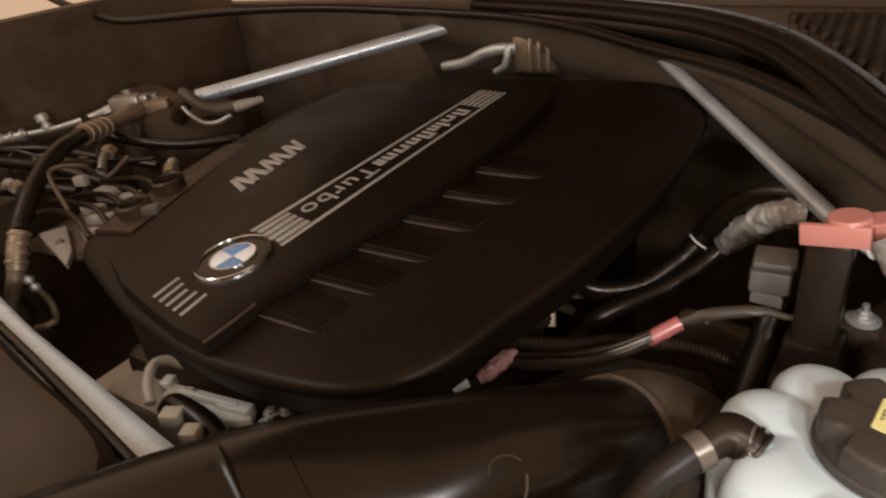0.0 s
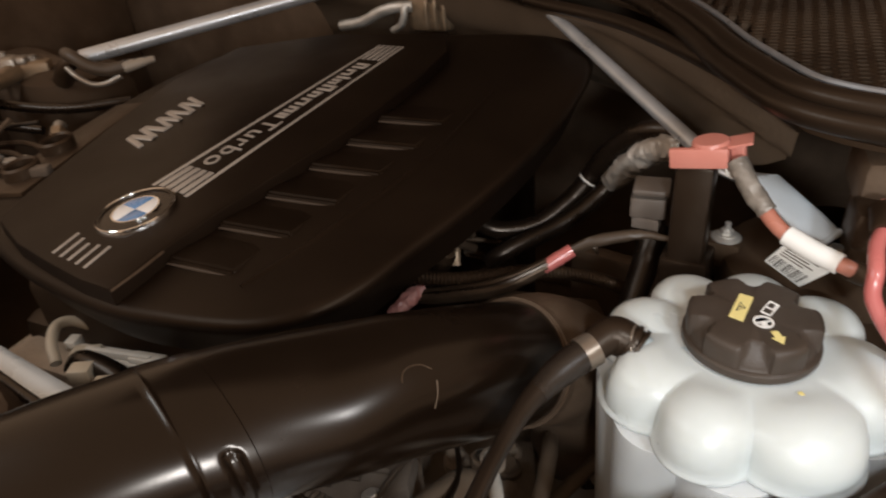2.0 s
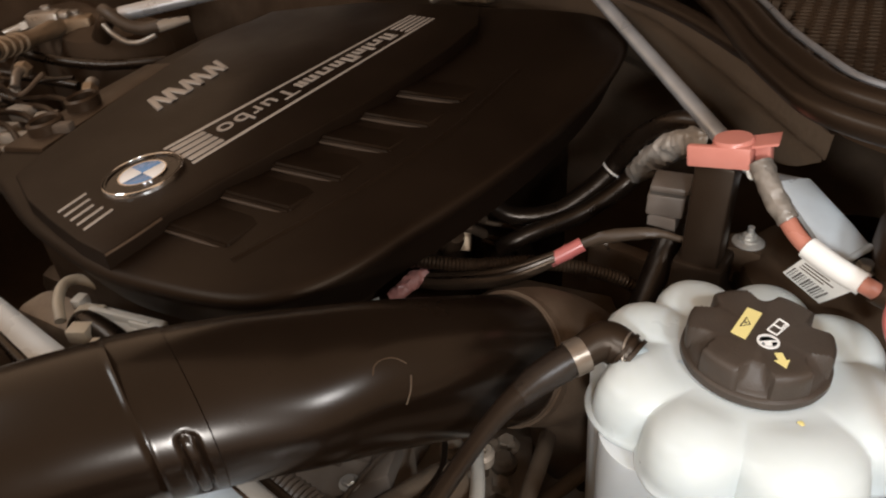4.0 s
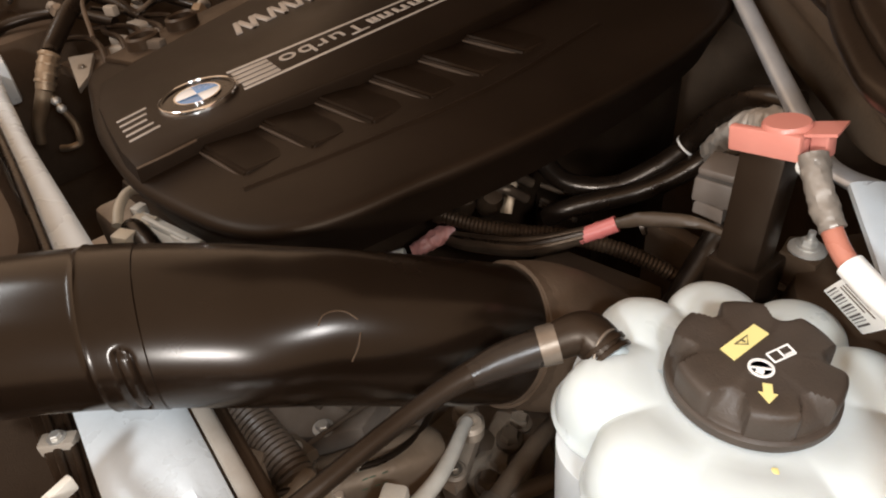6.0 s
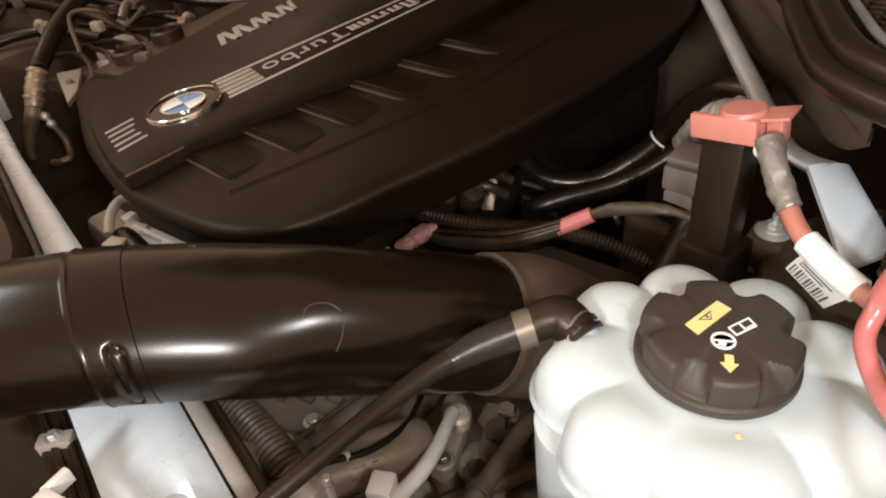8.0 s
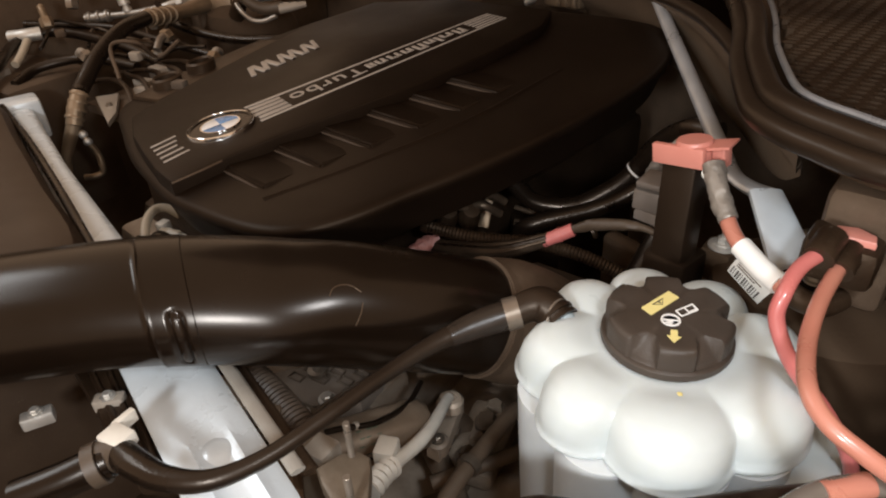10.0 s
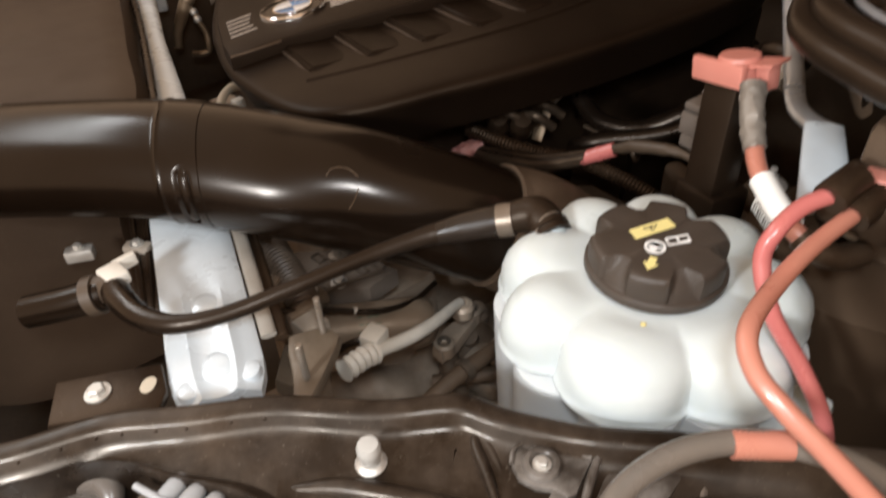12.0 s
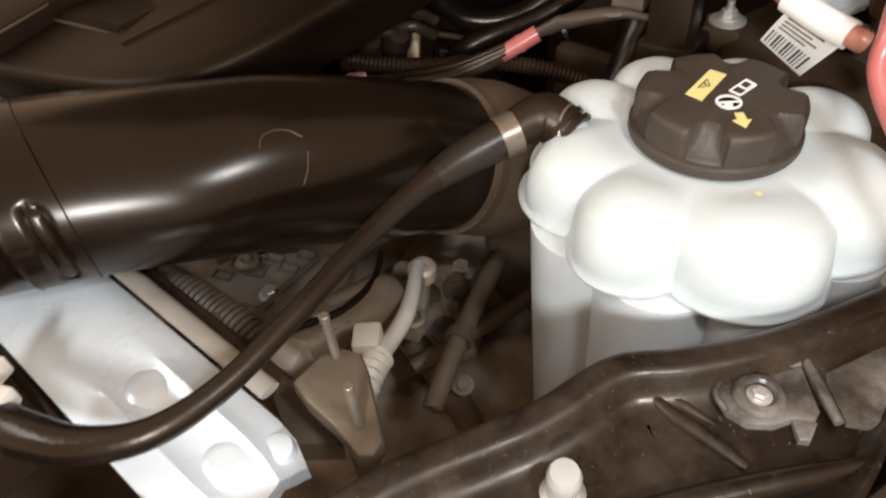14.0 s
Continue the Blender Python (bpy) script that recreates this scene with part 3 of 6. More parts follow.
cover_part("badge_rim", lathe((BX, BY, 0.9035), [(0.0366, 0.0), (0.0388, 0.0), (0.0388, 0.0012), (0.0378, 0.0050), (0.0371, 0.0054), (0.0366, 0.0045), (0.0366, 0.0)], 48), CHROME, badge, "bright chrome ring")
for q in range(4):
    pts = [(BX, BY)] + [(BX + 0.0215 * math.cos(radians(q * 90 - 12 + a)), BY + 0.0215 * math.sin(radians(q * 90 - 12 + a))) for a in range(0, 91, 9)]
    cover_part("quadrant", prism(pts, 0.9065, 0.9084, 0.0003), (ENAMEL, BLUE)[q % 2], badge, ("white enamel quarter", "blue enamel quarter")[q % 2])
cover_part("badge_ring", lathe((BX, BY, 0.9065), [(0.0212, 0), (0.0228, 0), (0.0228, 0.0022), (0.0212, 0.0022), (0.0212, 0)], 40), CHROME, badge, "thin silver circle")
# recess with plug sockets at the far flank
cover_part("flank_step", prism([(-0.268, 0.01), (-0.205, 0.02), (-0.222, 0.13), (-0.24, 0.25), (-0.285, 0.24), (-0.282, 0.11)], 0.883, 0.895, 0.003), PLASTIC, cover, "stepped flank of the cover")
for x, y in ((-0.245, 0.055), (-0.255, 0.115)):
    cover_part("socket", lathe((x, y, 0.885), [(0.021, 0), (0.021, 0.022), (0.018, 0.0245), (0.0155, 0.022), (0.0155, 0.006), (0, 0.006)], 28), PLASTIC, cover, "round black plug socket")
cover_part("flank_clip", box(-0.235, -0.205, 0.052, 0.064, 0.893, 0.905, 0.002, 20), GREY, cover, "grey retaining clip")

engine = thing("engine_block", (0.05, 0.25, 0.40), "grimy oil-stained engine block below the plastic cover", "engine")
part("block", box(-0.18, 0.205, -0.06, 0.62, 0.40, 0.78, 0.02), PLASTIC, engine)
part("timing_case", box(0.205, 0.283, -0.085, 0.004, 0.50, 0.70, 0.012, 8), GRIME, engine, "dusty brown alloy case")
part("side_casting", box(0.205, 0.252, 0.0, 0.13, 0.50, 0.69, 0.012, 4), GRIME, engine, "dusty brown alloy casting")
part("head", box(-0.14, 0.20, -0.055, 0.60, 0.70, 0.835, 0.012), PLASTIC, engine, "dark cylinder head")
part("timing_case", box(-0.16, 0.23, -0.10, -0.055, 0.45, 0.765, 0.012), GRIME, engine, "dirty alloy timing case")


# ---- front brace ----
brace = thing("front_brace", (0.4, -0.24, 0.80), "bare cast aluminium strut brace running below the black duct", "brace")
A, B = Vector((-0.475, -0.085, 0.848)), Vector((0.432, -0.247, 0.826))


def brace_plate(u, v):
    d = B - A
    n = Vector((-d.y, d.x, 0)).normalized()
    w = 0.0155 + 0.0155 * min(1, max(0, (u - 0.3) / 0.42))
    p = A + d * u + n * (v * w)
    edge = abs(v)
    z = 0.006 * (1 - edge ** 4) + 0.0035 * math.exp(-((abs(v) - 0.45) / 0.14) ** 2) * min(1, max(0, (u - 0.86) / 0.05))
    end = max(0, (u - 0.965) / 0.035)
    return p + Vector((0, 0, z - 0.004 * end ** 2)) - n * (v * w * 0.22 * end ** 3)


part("plate", sheet(brace_plate, [i / 70 for i in range(71)], [-1, -0.96, -0.85, -0.7, -0.58, -0.45, -0.3, -0.12, 0, 0.12, 0.3, 0.45, 0.58, 0.7, 0.85, 0.96, 1], 0.009), ALU, brace)
for u, r in ((0.905, 0.0105), (0.972, 0.010)):
    p = Vector(brace_plate(u, 0.05))
    part("boss", lathe((p.x, p.y, p.z - 0.003), [(r * 1.45, 0), (r * 1.35, 0.0028), (r * 1.0, 0.0036), (r * 0.85, 0.0044), (r * 0.5, 0.0047), (0, 0.0047)], 24), ALU, brace, "low round aluminium boss")
for u, v in ((0.987, -0.62), (0.985, 0.66)):
    p = Vector(brace_plate(u, v))
    part("corner_boss", lathe((p.x, p.y, p.z - 0.004), [(0.009, 0), (0.0078, 0.0042), (0.0055, 0.0052), (0, 0.0054)], 18), ALU, brace)
part("end_bracket", box(-0.50, -0.45, -0.11, -0.055, 0.80, 0.862, 0.006, -10), ALU, brace, "cast end bracket")
for off, wdt, m, nm, z in ((0.0385, 0.0042, STRIPM, "tan_strip", 0.834), (0.047, 0.004, PLASTIC, "edge_strip", 0.828)):
    d = (B - A)
    n = Vector((-d.y, d.x, 0)).normalized()
    p, q = A + d * 0.74 + n * off, A + d * 0.955 + n * off
    solid(nm, tube([(p.x, p.y, z), (q.x, q.y, z - 0.006)], wdt * 1.35, 12, 1, straight=True, flat=0.45), m, (q.x, q.y, z), ("tan plastic strip" if m is STRIPM else "black rubber strip") + " lying along the aluminium brace", "strip")

# ---- rear strut bars ----
bar = thing("strut_bar", (0.52, 0.18, 0.90), "round silver strut bar with a flattened bolted end", "strut bar", "strut bars")
part("tube", tube([(0.4915, 0.205, 0.9265), (0.2465, 0.517, 0.981)], 0.0076, 18, 1, straight=True), TUBEM, bar)
part("neck", tube([(0.4895, 0.2075, 0.927), (0.5045, 0.1915, 0.9235), (0.521, 0.1805, 0.923), (0.540, 0.1695, 0.9265)], [0.0076, 0.0078, 0.0086, 0.0098], 16, 6, flat=0.55), TUBEM, bar, "flattened neck of the tube")


def flat_end(u, v):
    """A flat plate with square corners, bent down towards the tower."""
    a, b = Vector((0.5275, 0.164, 0.929)), Vector((0.548, 0.177, 0.930))
    c, d = Vector((0.576, 0.094, 0.911)), Vector((0.594, 0.122, 0.916))
    p = a.lerp(b, v).lerp(c.lerp(d, v), u)
    return p + Vector((0.1, -0.25, 0.95)) * (0.0022 * (1 - (2 * v - 1) ** 4) - 0.006 * max(0, u - 0.72))


part("flat_end", sheet(flat_end, [k / 14 for k in range(15)], [0, 0.04, 0.12, 0.3, 0.5, 0.7, 0.88, 0.96, 1], 0.0045), ALU, bar, "flattened silver plate end")
part("edge_fold", tube([(0.5775, 0.096, 0.911), (0.586, 0.11, 0.9135), (0.5935, 0.121, 0.9155)], 0.0024, 8, 4), ALU, bar, "rolled plate edge")
nut = thing("flange_nut", (0.5165, 0.164, 0.872), "bright flange nut on the strut tower", "nut")
part("bracket", prism([(0.503, 0.152), (0.528, 0.149), (0.532, 0.172), (0.514, 0.183), (0.501, 0.172)], 0.85, 0.872, 0.002), DARK, nut, "dark bracket under the nut")
part("washer_plate", lathe((0.5165, 0.1635, 0.872), [(0.0125, 0), (0.0125, 0.0014), (0.0095, 0.0028), (0.006, 0.003), (0, 0.003)], 24), STEEL, nut, "dished washer")
bolt(nut, (0.5165, 0.1635, 0.875), 0.0055)
part("stud", tube([(0.5165, 0.1635, 0.878), (0.5165, 0.1635, 0.887)], 0.0026, 10, straight=True), STEEL, nut, "stud end")
bar2 = thing("strut_bar", (-0.48, 0.36, 0.90), "round silver strut bar rising to the bulkhead", "strut bar", "strut bars")
part("tube", tube([(-0.481, 0.358, 0.9275), (-0.165, 0.672, 0.9765)], 0.0122, 18, 1, straight=True), TUBEM, bar2)
part("neck", tube([(-0.478, 0.361, 0.928), (-0.505, 0.345, 0.918), (-0.53, 0.345, 0.89)], [0.0115, 0.013, 0.016], 14, 6), PLASTIC, bar2, "black mount at the foot of the tube")
tower = thing("strut_tower", (0.60, 0.16, 0.6), "dark painted strut tower carrying the bar", "strut tower")
part("dome", lathe((0.60, 0.17, 0.60), [(0.10, 0), (0.095, 0.2), (0.085, 0.26), (0.06, 0.28), (0, 0.283)], 32), DARK, tower)
part("top_plate", lathe((0.60, 0.17, 0.882), [(0.045, 0), (0.045, 0.006), (0.03, 0.008), (0, 0.008)], 28), PIPEM, tower, "glossy black top plate")
for k in range(3):
    bolt(tower, (0.60 + 0.035 * math.cos(k * 2.1 + 0.4), 0.17 + 0.035 * math.sin(k * 2.1 + 0.4), 0.888), 0.006)


# ---- intake duct ----
duct = thing("intake_duct", (0.25, -0.17, 0.80), "glossy black plastic intake duct with pressed grooves", "intake duct")
AXIS = [(0.0469, -0.4164, 0.8729), (0.1024, -0.3468, 0.8795), (0.1629, -0.2742, 0.886), (0.2185, -0.2105, 0.8886), (0.266, -0.1579, 0.8831), (0.3166, -0.0983, 0.8677), (0.3571, -0.0337, 0.8402), (0.3816, 0.0309, 0.8048)]
AX = evenly(spline(AXIS, 20), 0.001)
SEAM = min(range(len(AX)), key=lambda i: (AX[i] - Vector((0.2585, -0.1665, 0.884))).length)


def slant(t):
    """The mould seams run askew round the duct: how far, in steps of the axis, at the angle t."""
    return -13 + 17 * math.cos(t + 0.26)


def slot_groove(i, t):
    """A long looped groove pressed into the flank of the sleeve; t: the angle round it."""
    a = (t + math.pi) % (2 * math.pi) - math.pi
    along = (i - (SEAM - 14)) / 1000
    arc = 0.0522 * (a - min(0.47, max(-0.36, a)))
    d = abs(math.hypot(along, arc) - 0.0042)
    return 0.0021 * math.exp(-(d / 0.0013) ** 2)


def duct_shell(steps, swell, groove=None, sides=72):
    """A length of the duct, wider than high up to the elbow, where it turns round; swell: extra radius at each step."""
    bm = bmesh.new()
    rings = []
    last = len(AX) - 1
    for i in steps:
        ring = []
        for j in range(sides):
            t = 2 * math.pi * j / sides
            k = min(last - 1.01, max(1.0, i + slant(t)))
            n = int(k)
            q = AX[n].lerp(AX[n + 1], k - n)
            d = (AX[min(last, n + 6)] - AX[max(0, n - 6)]).normalized()
            up = (Vector((0, 0, 1)) - d * d.z).normalized()
            w = min(1, max(0, (SEAM + 105 - k) / 60))
            w = w * w * (3 - 2 * w)
            grow = swell(i) - (groove(i, t) if groove else 0)
            ring.append(bm.verts.new(q + d.cross(up) * math.cos(t) * (0.0505 + 0.0068 * w + grow) + up * math.sin(t) * (0.0505 - 0.0052 * w + grow)))
        rings.append(ring)
    for A, B in zip(rings, rings[1:]):
        for j in range(sides):
            bm.faces.new((A[j], A[(j + 1) % sides], B[(j + 1) % sides], B[j]))
    bmesh.ops.recalc_face_normals(bm, faces=bm.faces)
    return bm


def collar_swell(i):
    """The sleeve's end is a little wider, with a raised lip where it begins."""
    lip = 0.0009 * math.exp(-((i - (SEAM - 33)) / 1.6) ** 2)
    return lip + (0.0010 if i > SEAM - 33 else 0.0) - (0.0012 if i > SEAM - 2 else 0.0)


low = list(range(14, SEAM - 48, 6)) + list(range(SEAM - 48, SEAM + 1))
part("sleeve", duct_shell(low, collar_swell, slot_groove, 144), PIPEM, duct, "grooved sleeve end")
part("elbow", duct_shell(list(range(SEAM - 3, len(AX) + 24, 4)), lambda i: 0.0003), PIPEM, duct, "glossy main length")
part("coupling", tube([(0.372, 0.008, 0.818), (0.385, 0.038, 0.80), (0.398, 0.074, 0.772), (0.408, 0.108, 0.72), (0.410, 0.12, 0.62)], [0.053, 0.057, 0.0545, 0.057, 0.056], 32, 6), GREYD, duct, "dull rubber coupling sleeve")
for q in (((0.3471, -0.1213, 0.903), (0.3455, -0.1163, 0.9062), (0.3472, -0.11, 0.9066), (0.3518, -0.104, 0.9045), (0.3578, -0.1009, 0.90)), ((0.3622, -0.1037, 0.8942), (0.3644, -0.1087, 0.8874), (0.3646, -0.1148, 0.8804))):
    part("scuff", tube(q, 0.00045, 6, 6), SCUFF_GLINT, duct, "thin pale scuff mark")
part("clamp_band", tube([AX[-30], AX[-18]], 0.0540, 36, straight=True), GREYD, duct, "wide dull clamp band")


# ---- air box ----
airbox = thing("air_box", (-0.15, -0.3, 0.60), "matt black air filter box with a rolled edge", "air box")
part("body", rolled([(-0.62, -0.14), (-0.60, -0.42), (-0.3, -0.52), (0.0, -0.50), (0.10, -0.42), (0.115, -0.29), (0.085, -0.201), (-0.10, -0.167), (-0.28, -0.138), (-0.45, -0.112)], [(0, 0.60), (0, 0.85), (0.003, 0.868), (0.010, 0.878), (0.024, 0.882), (0.04, 0.8825)]), AIRBOX, airbox)
part("edge_rubber", tube([(-0.47, -0.106, 0.858), (-0.28, -0.131, 0.858), (-0.10, -0.160, 0.858), (0.085, -0.193, 0.858)], 0.005, 10, 8), RUBBER, airbox, "rubber edging strip")


# ---- expansion tank ----
TC = Vector((0.5415, 0.012, 0))
tank = thing("expansion_tank", (TC.x, TC.y, 0.60), "white translucent coolant expansion tank with a lobed top", "coolant tank")
# the creases between its eight uneven lobes, in degrees round the tank
CREASES = (-173.5, -125.5, -84.5, -30.5, 27.5, 69.0, 109.0, 149.0, 186.5)


def crease(a):
    """How near the angle a lies to a crease: 1 in it, 0 in the middle of a lobe."""
    d = (math.degrees(a) + 173.5) % 360 - 173.5
    i = max(k for k in range(8) if CREASES[k] <= d + 1e-9)
    t = (d - CREASES[i]) / (CREASES[i + 1] - CREASES[i])
    return max(0.0, 1 - (math.sin(math.pi * t) ** 2 + 0.004) ** 0.33)


def shelf(a):
    """The bulge is set back round the nozzle, where the rim stands free."""
    d = (math.degrees(a) + 360) % 360 - 199
    return math.exp(-(d / 11) ** 2)


def dome_shell():
    """Pumpkin-like lobes on a rolled rim: a turned shell whose creases cut inwards and down."""
    bm = bmesh.new()
    rings = []
    n = 240
    for r, h, cut, sink, back in ((0.088, -0.0015, 0.16, 0, 0), (0.0992, -0.001, 0.175, 0, 0), (0.1018, 0.0006, 0.18, 0, 0), (0.1024, 0.0026, 0.18, 0, 0), (0.1016, 0.0045, 0.185, 0, 0), (0.1008, 0.0058, 0.195, 0, 0.07), (0.1012, 0.0105, 0.21, 0.0, 0.09), (0.1005, 0.018, 0.215, 0.002, 0.09), (0.0976, 0.0265, 0.20, 0.004, 0.08), (0.0922, 0.0338, 0.17, 0.0065, 0.06), (0.0845, 0.0388, 0.125, 0.0085, 0.03), (0.0755, 0.0414, 0.075, 0.009, 0.01), (0.066, 0.0418, 0.035, 0.0075, 0), (0.0565, 0.0396, 0.01, 0.004, 0), (0.050, 0.0375, 0, 0.0005, 0), (0.045, 0.0372, 0, 0, 0), (0.02, 0.037, 0, 0, 0)):
        ring = []
        for j in range(n):
            a = 2 * math.pi * j / n
            c = crease(a)
            k = r * (1 - cut * c - back * shelf(a))
            ring.append(bm.verts.new((TC.x + k * math.cos(a), TC.y + k * math.sin(a), 0.8435 + h - sink * c)))
        rings.append(ring)
    for A, B in zip(rings, rings[1:]):
        for j in range(n):
            bm.faces.new((A[j], A[(j + 1) % n], B[(j + 1) % n], B[j]))
    bm.faces.new(rings[0])
    bm.faces.new(rings[-1])
    bmesh.ops.recalc_face_normals(bm, faces=bm.faces)
    return bm


def flutes(a, h):
    return 1 - 0.17 * crease(a)


part("dome", dome_shell(), TANKM, tank, "lobed white upper shell")
part("lower_shell", lathe((TC.x, TC.y, 0.60), [(0.05, 0), (0.086, 0.006), (0.094, 0.03), (0.0995, 0.20), (0.1005, 0.2435)], 240, shape=flutes), TANKL, tank, "greyish translucent lower shell")
part("side_lug", join(box(0.628, 0.665, -0.01, 0.055, 0.815, 0.833, 0.005, 20), box(0.60, 0.64, 0.0, 0.05, 0.79, 0.832, 0.005, 20)), TANKM, tank, "white fixing lug")
part("arrow_dot", box(0.5712, 0.5768, -0.0312, -0.0278, 0.8795, 0.8822, 0.0008, -55), YELLOW, tank, "small yellow fill mark")
CC = (0.5415, 0.0135, 0.8835)


def cap_shell():
    """A flat-topped cap on a full lower ring; six scoops slope from its top down to the ring."""
    bm = bmesh.new()
    rings = []
    n = 168
    for r, h, sink, notch in ((0.040, -0.002, 0, 0), (0.0462, -0.001, 0, 0), (0.0468, 0.0005, 0, 0), (0.0466, 0.0042, 0, 0), (0.0455, 0.0052, 0, 0.0), (0.0446, 0.0056, 0, 0.03), (0.0448, 0.0155, 0.0088, 0.05), (0.0445, 0.0192, 0.0118, 0.05), (0.0437, 0.0212, 0.0125, 0.04), (0.0420, 0.0222, 0.0118, 0.02), (0.0400, 0.0226, 0.0098, 0.0), (0.0375, 0.0228, 0.0066, 0), (0.0350, 0.0229, 0.0032, 0), (0.0325, 0.0229, 0.001, 0), (0.030, 0.0229, 0, 0), (0.0, 0.0229, 0, 0)):
        ring = []
        for j in range(n if r else 1):
            a = 2 * math.pi * j / n
            w = math.cos(6 * (a - radians(35)))
            b = min(1.0, max(0.0, (w - 0.05 - 0.75 * min(1.0, max(0.0, (0.0445 - r) / 0.0125))) / 0.3))
            b = b * b * (3 - 2 * b)
            r_ = r * 0.94
            ring.append(bm.verts.new((CC[0] + r_ * (1 - notch * b) * math.cos(a), CC[1] + r_ * (1 - notch * b) * math.sin(a), CC[2] + h - sink * b)))
        rings.append(ring)
    for A, B in zip(rings, rings[1:]):
        for j in range(n):
            f = list(dict.fromkeys((A[j % len(A)], A[(j + 1) % len(A)], B[(j + 1) % len(B)], B[j % len(B)])))
            if len(f) > 2:
                bm.faces.new(f)
    bm.faces.new(rings[0])
    bmesh.ops.recalc_face_normals(bm, faces=bm.faces)
    return bm


cap = part("cap", cap_shell(), CAPM, tank, "ribbed black screw cap")
ZT = 0.9065
part("warning_label", prism([(0.526, 0.003), (0.535, 0.0), (0.540, 0.029), (0.531, 0.031)], ZT, ZT + 0.0006), YELLOW, cap, "yellow warning label", smooth=False)
tri_o = [(0.5302, 0.0103), (0.5352, 0.0145), (0.5322, 0.0205)]
part("warning_triangle", tube([(x, y, ZT + 0.0007) for x, y in tri_o], 0.0004, 6, 1, closed=True, straight=True), INK, cap, "printed triangle outline")
part("warning_stroke", box(0.5318, 0.5334, 0.0147, 0.0157, ZT + 0.0003, ZT + 0.001, 0), INK, cap, "printed stroke")
part("round_sign", lathe((0.547, 0.0035, ZT), [(0.0050, 0), (0.0064, 0), (0.0064, 0.0006), (0.0050, 0.0006), (0.0050, 0)], 32), WHITE, cap, "white printed ring")
part("sign_bar", box(0.5422, 0.5518, 0.003, 0.004, ZT, ZT + 0.0006, 0, 30), WHITE, cap, "white printed slash")
part("sign_glyph", box(0.5455, 0.5495, -0.0005, 0.003, ZT, ZT + 0.0005, 0, 10), WHITE, cap, "white printed sign")
BOOK = [(0.545, 0.0142), (0.5506, 0.0115), (0.5556, 0.0242), (0.55, 0.0275)]
for a, b in [(BOOK[e], BOOK[(e + 1) % 4]) for e in range(4)] + [((0.5475, 0.0208), (0.5531, 0.0179))]:
    part("book_line", tube([(*a, ZT + 0.0004), (*b, ZT + 0.0004)], 0.00055, 6, 1, straight=True), WHITE, cap, "white printed line")
part("book_text", box(0.5528, 0.5538, 0.0195, 0.0245, ZT, ZT + 0.0005, 0, -20), WHITE, cap, "white printed line")
d = Vector((0.007, -0.0135)).normalized()
n = Vector((-d.y, d.x))
o = Vector((0.5535, -0.0045))
arrow = [o + n * 0.0022, o + d * 0.006 + n * 0.0022, o + d * 0.006 + n * 0.0044, o + d * 0.0125, o + d * 0.006 - n * 0.0044, o + d * 0.006 - n * 0.0022, o - n * 0.0022]
part("arrow", prism([tuple(p) for p in arrow][::-1], ZT, ZT + 0.0006), YELLOW, cap, "yellow printed arrow", smooth=False)
part("nozzle", tube([(0.515, -0.002, 0.866), (0.50, -0.0075, 0.8675), (0.488, -0.0105, 0.870), (0.470, -0.0120, 0.878)], [0.0165, 0.0135, 0.0112, 0.0102], 20, 6), NOZM, tank, "translucent bluish hose nozzle")


# ---- vent hose ----
hose = thing("vent_hose", (0.40, -0.15, 0.85), "black rubber coolant vent hose arching to the tank", "hose")
part("connector", tube([(0.4725, -0.0122, 0.8768), (0.465, -0.0105, 0.880), (0.456, -0.0115, 0.8835), (0.449, -0.0175, 0.8825), (0.4405, -0.030, 0.878)], [0.0122, 0.0136, 0.0138, 0.0124, 0.0108], 20, 8), SEALM, hose, "black quick connector")
for q in ((0.4725, -0.0122, 0.8768), (0.4675, -0.0111, 0.879)):
    part("connector_rib", lathe(q, [(0.009, -0.0014), (0.0148, -0.0014), (0.0148, 0.0014), (0.009, 0.0014)], 20, (0.9, -0.18, -0.4)), SEALM, hose)
part("clamp", lathe((0.4415, -0.0285, 0.8785), [(0.0112, -0.0055), (0.0124, -0.0055), (0.0124, 0.0055), (0.0112, 0.0055), (0.0112, -0.0055)], 28, (-0.62, -0.72, -0.2)), CLAMPM, hose, "tarnished steel hose clamp")
part("rubber_hose", tube([(0.444, -0.0255, 0.879), (0.435, -0.0375, 0.8765), (0.425, -0.055, 0.8735), (0.4165, -0.080, 0.872), (0.4125, -0.108, 0.8715), (0.4105, -0.142, 0.871), (0.4095, -0.187, 0.870), (0.4055, -0.226, 0.868), (0.393, -0.255, 0.866), (0.37, -0.272, 0.8645), (0.345, -0.279, 0.8635), (0.327, -0.281, 0.862)], [0.0112, 0.0113, 0.0100, 0.0073, 0.0060, 0.0056, 0.0055, 0.0057, 0.0066, 0.0082, 0.0096, 0.0100], 18, 8), RUBBER, hose)
part("shrink_cuff", tube([(0.4395, -0.0315, 0.878), (0.435, -0.0375, 0.8765), (0.425, -0.055, 0.8735), (0.4185, -0.0735, 0.8722)], [0.0114, 0.0116, 0.0104, 0.0080], 18, 8), SLEEVEM, hose, "dull black shrink sleeve")
part("end_clip", box(0.310, 0.330, -0.286, -0.270, 0.862, 0.8725, 0.002, 15), PALE, hose, "pale metal spring clip")
part("clip_body", tube([(0.330, -0.2805, 0.8615), (0.322, -0.284, 0.8595), (0.316, -0.297, 0.856)], [0.0108, 0.0118, 0.0122], 18, 6), HOSEM, hose, "brown clip body round the pipe")
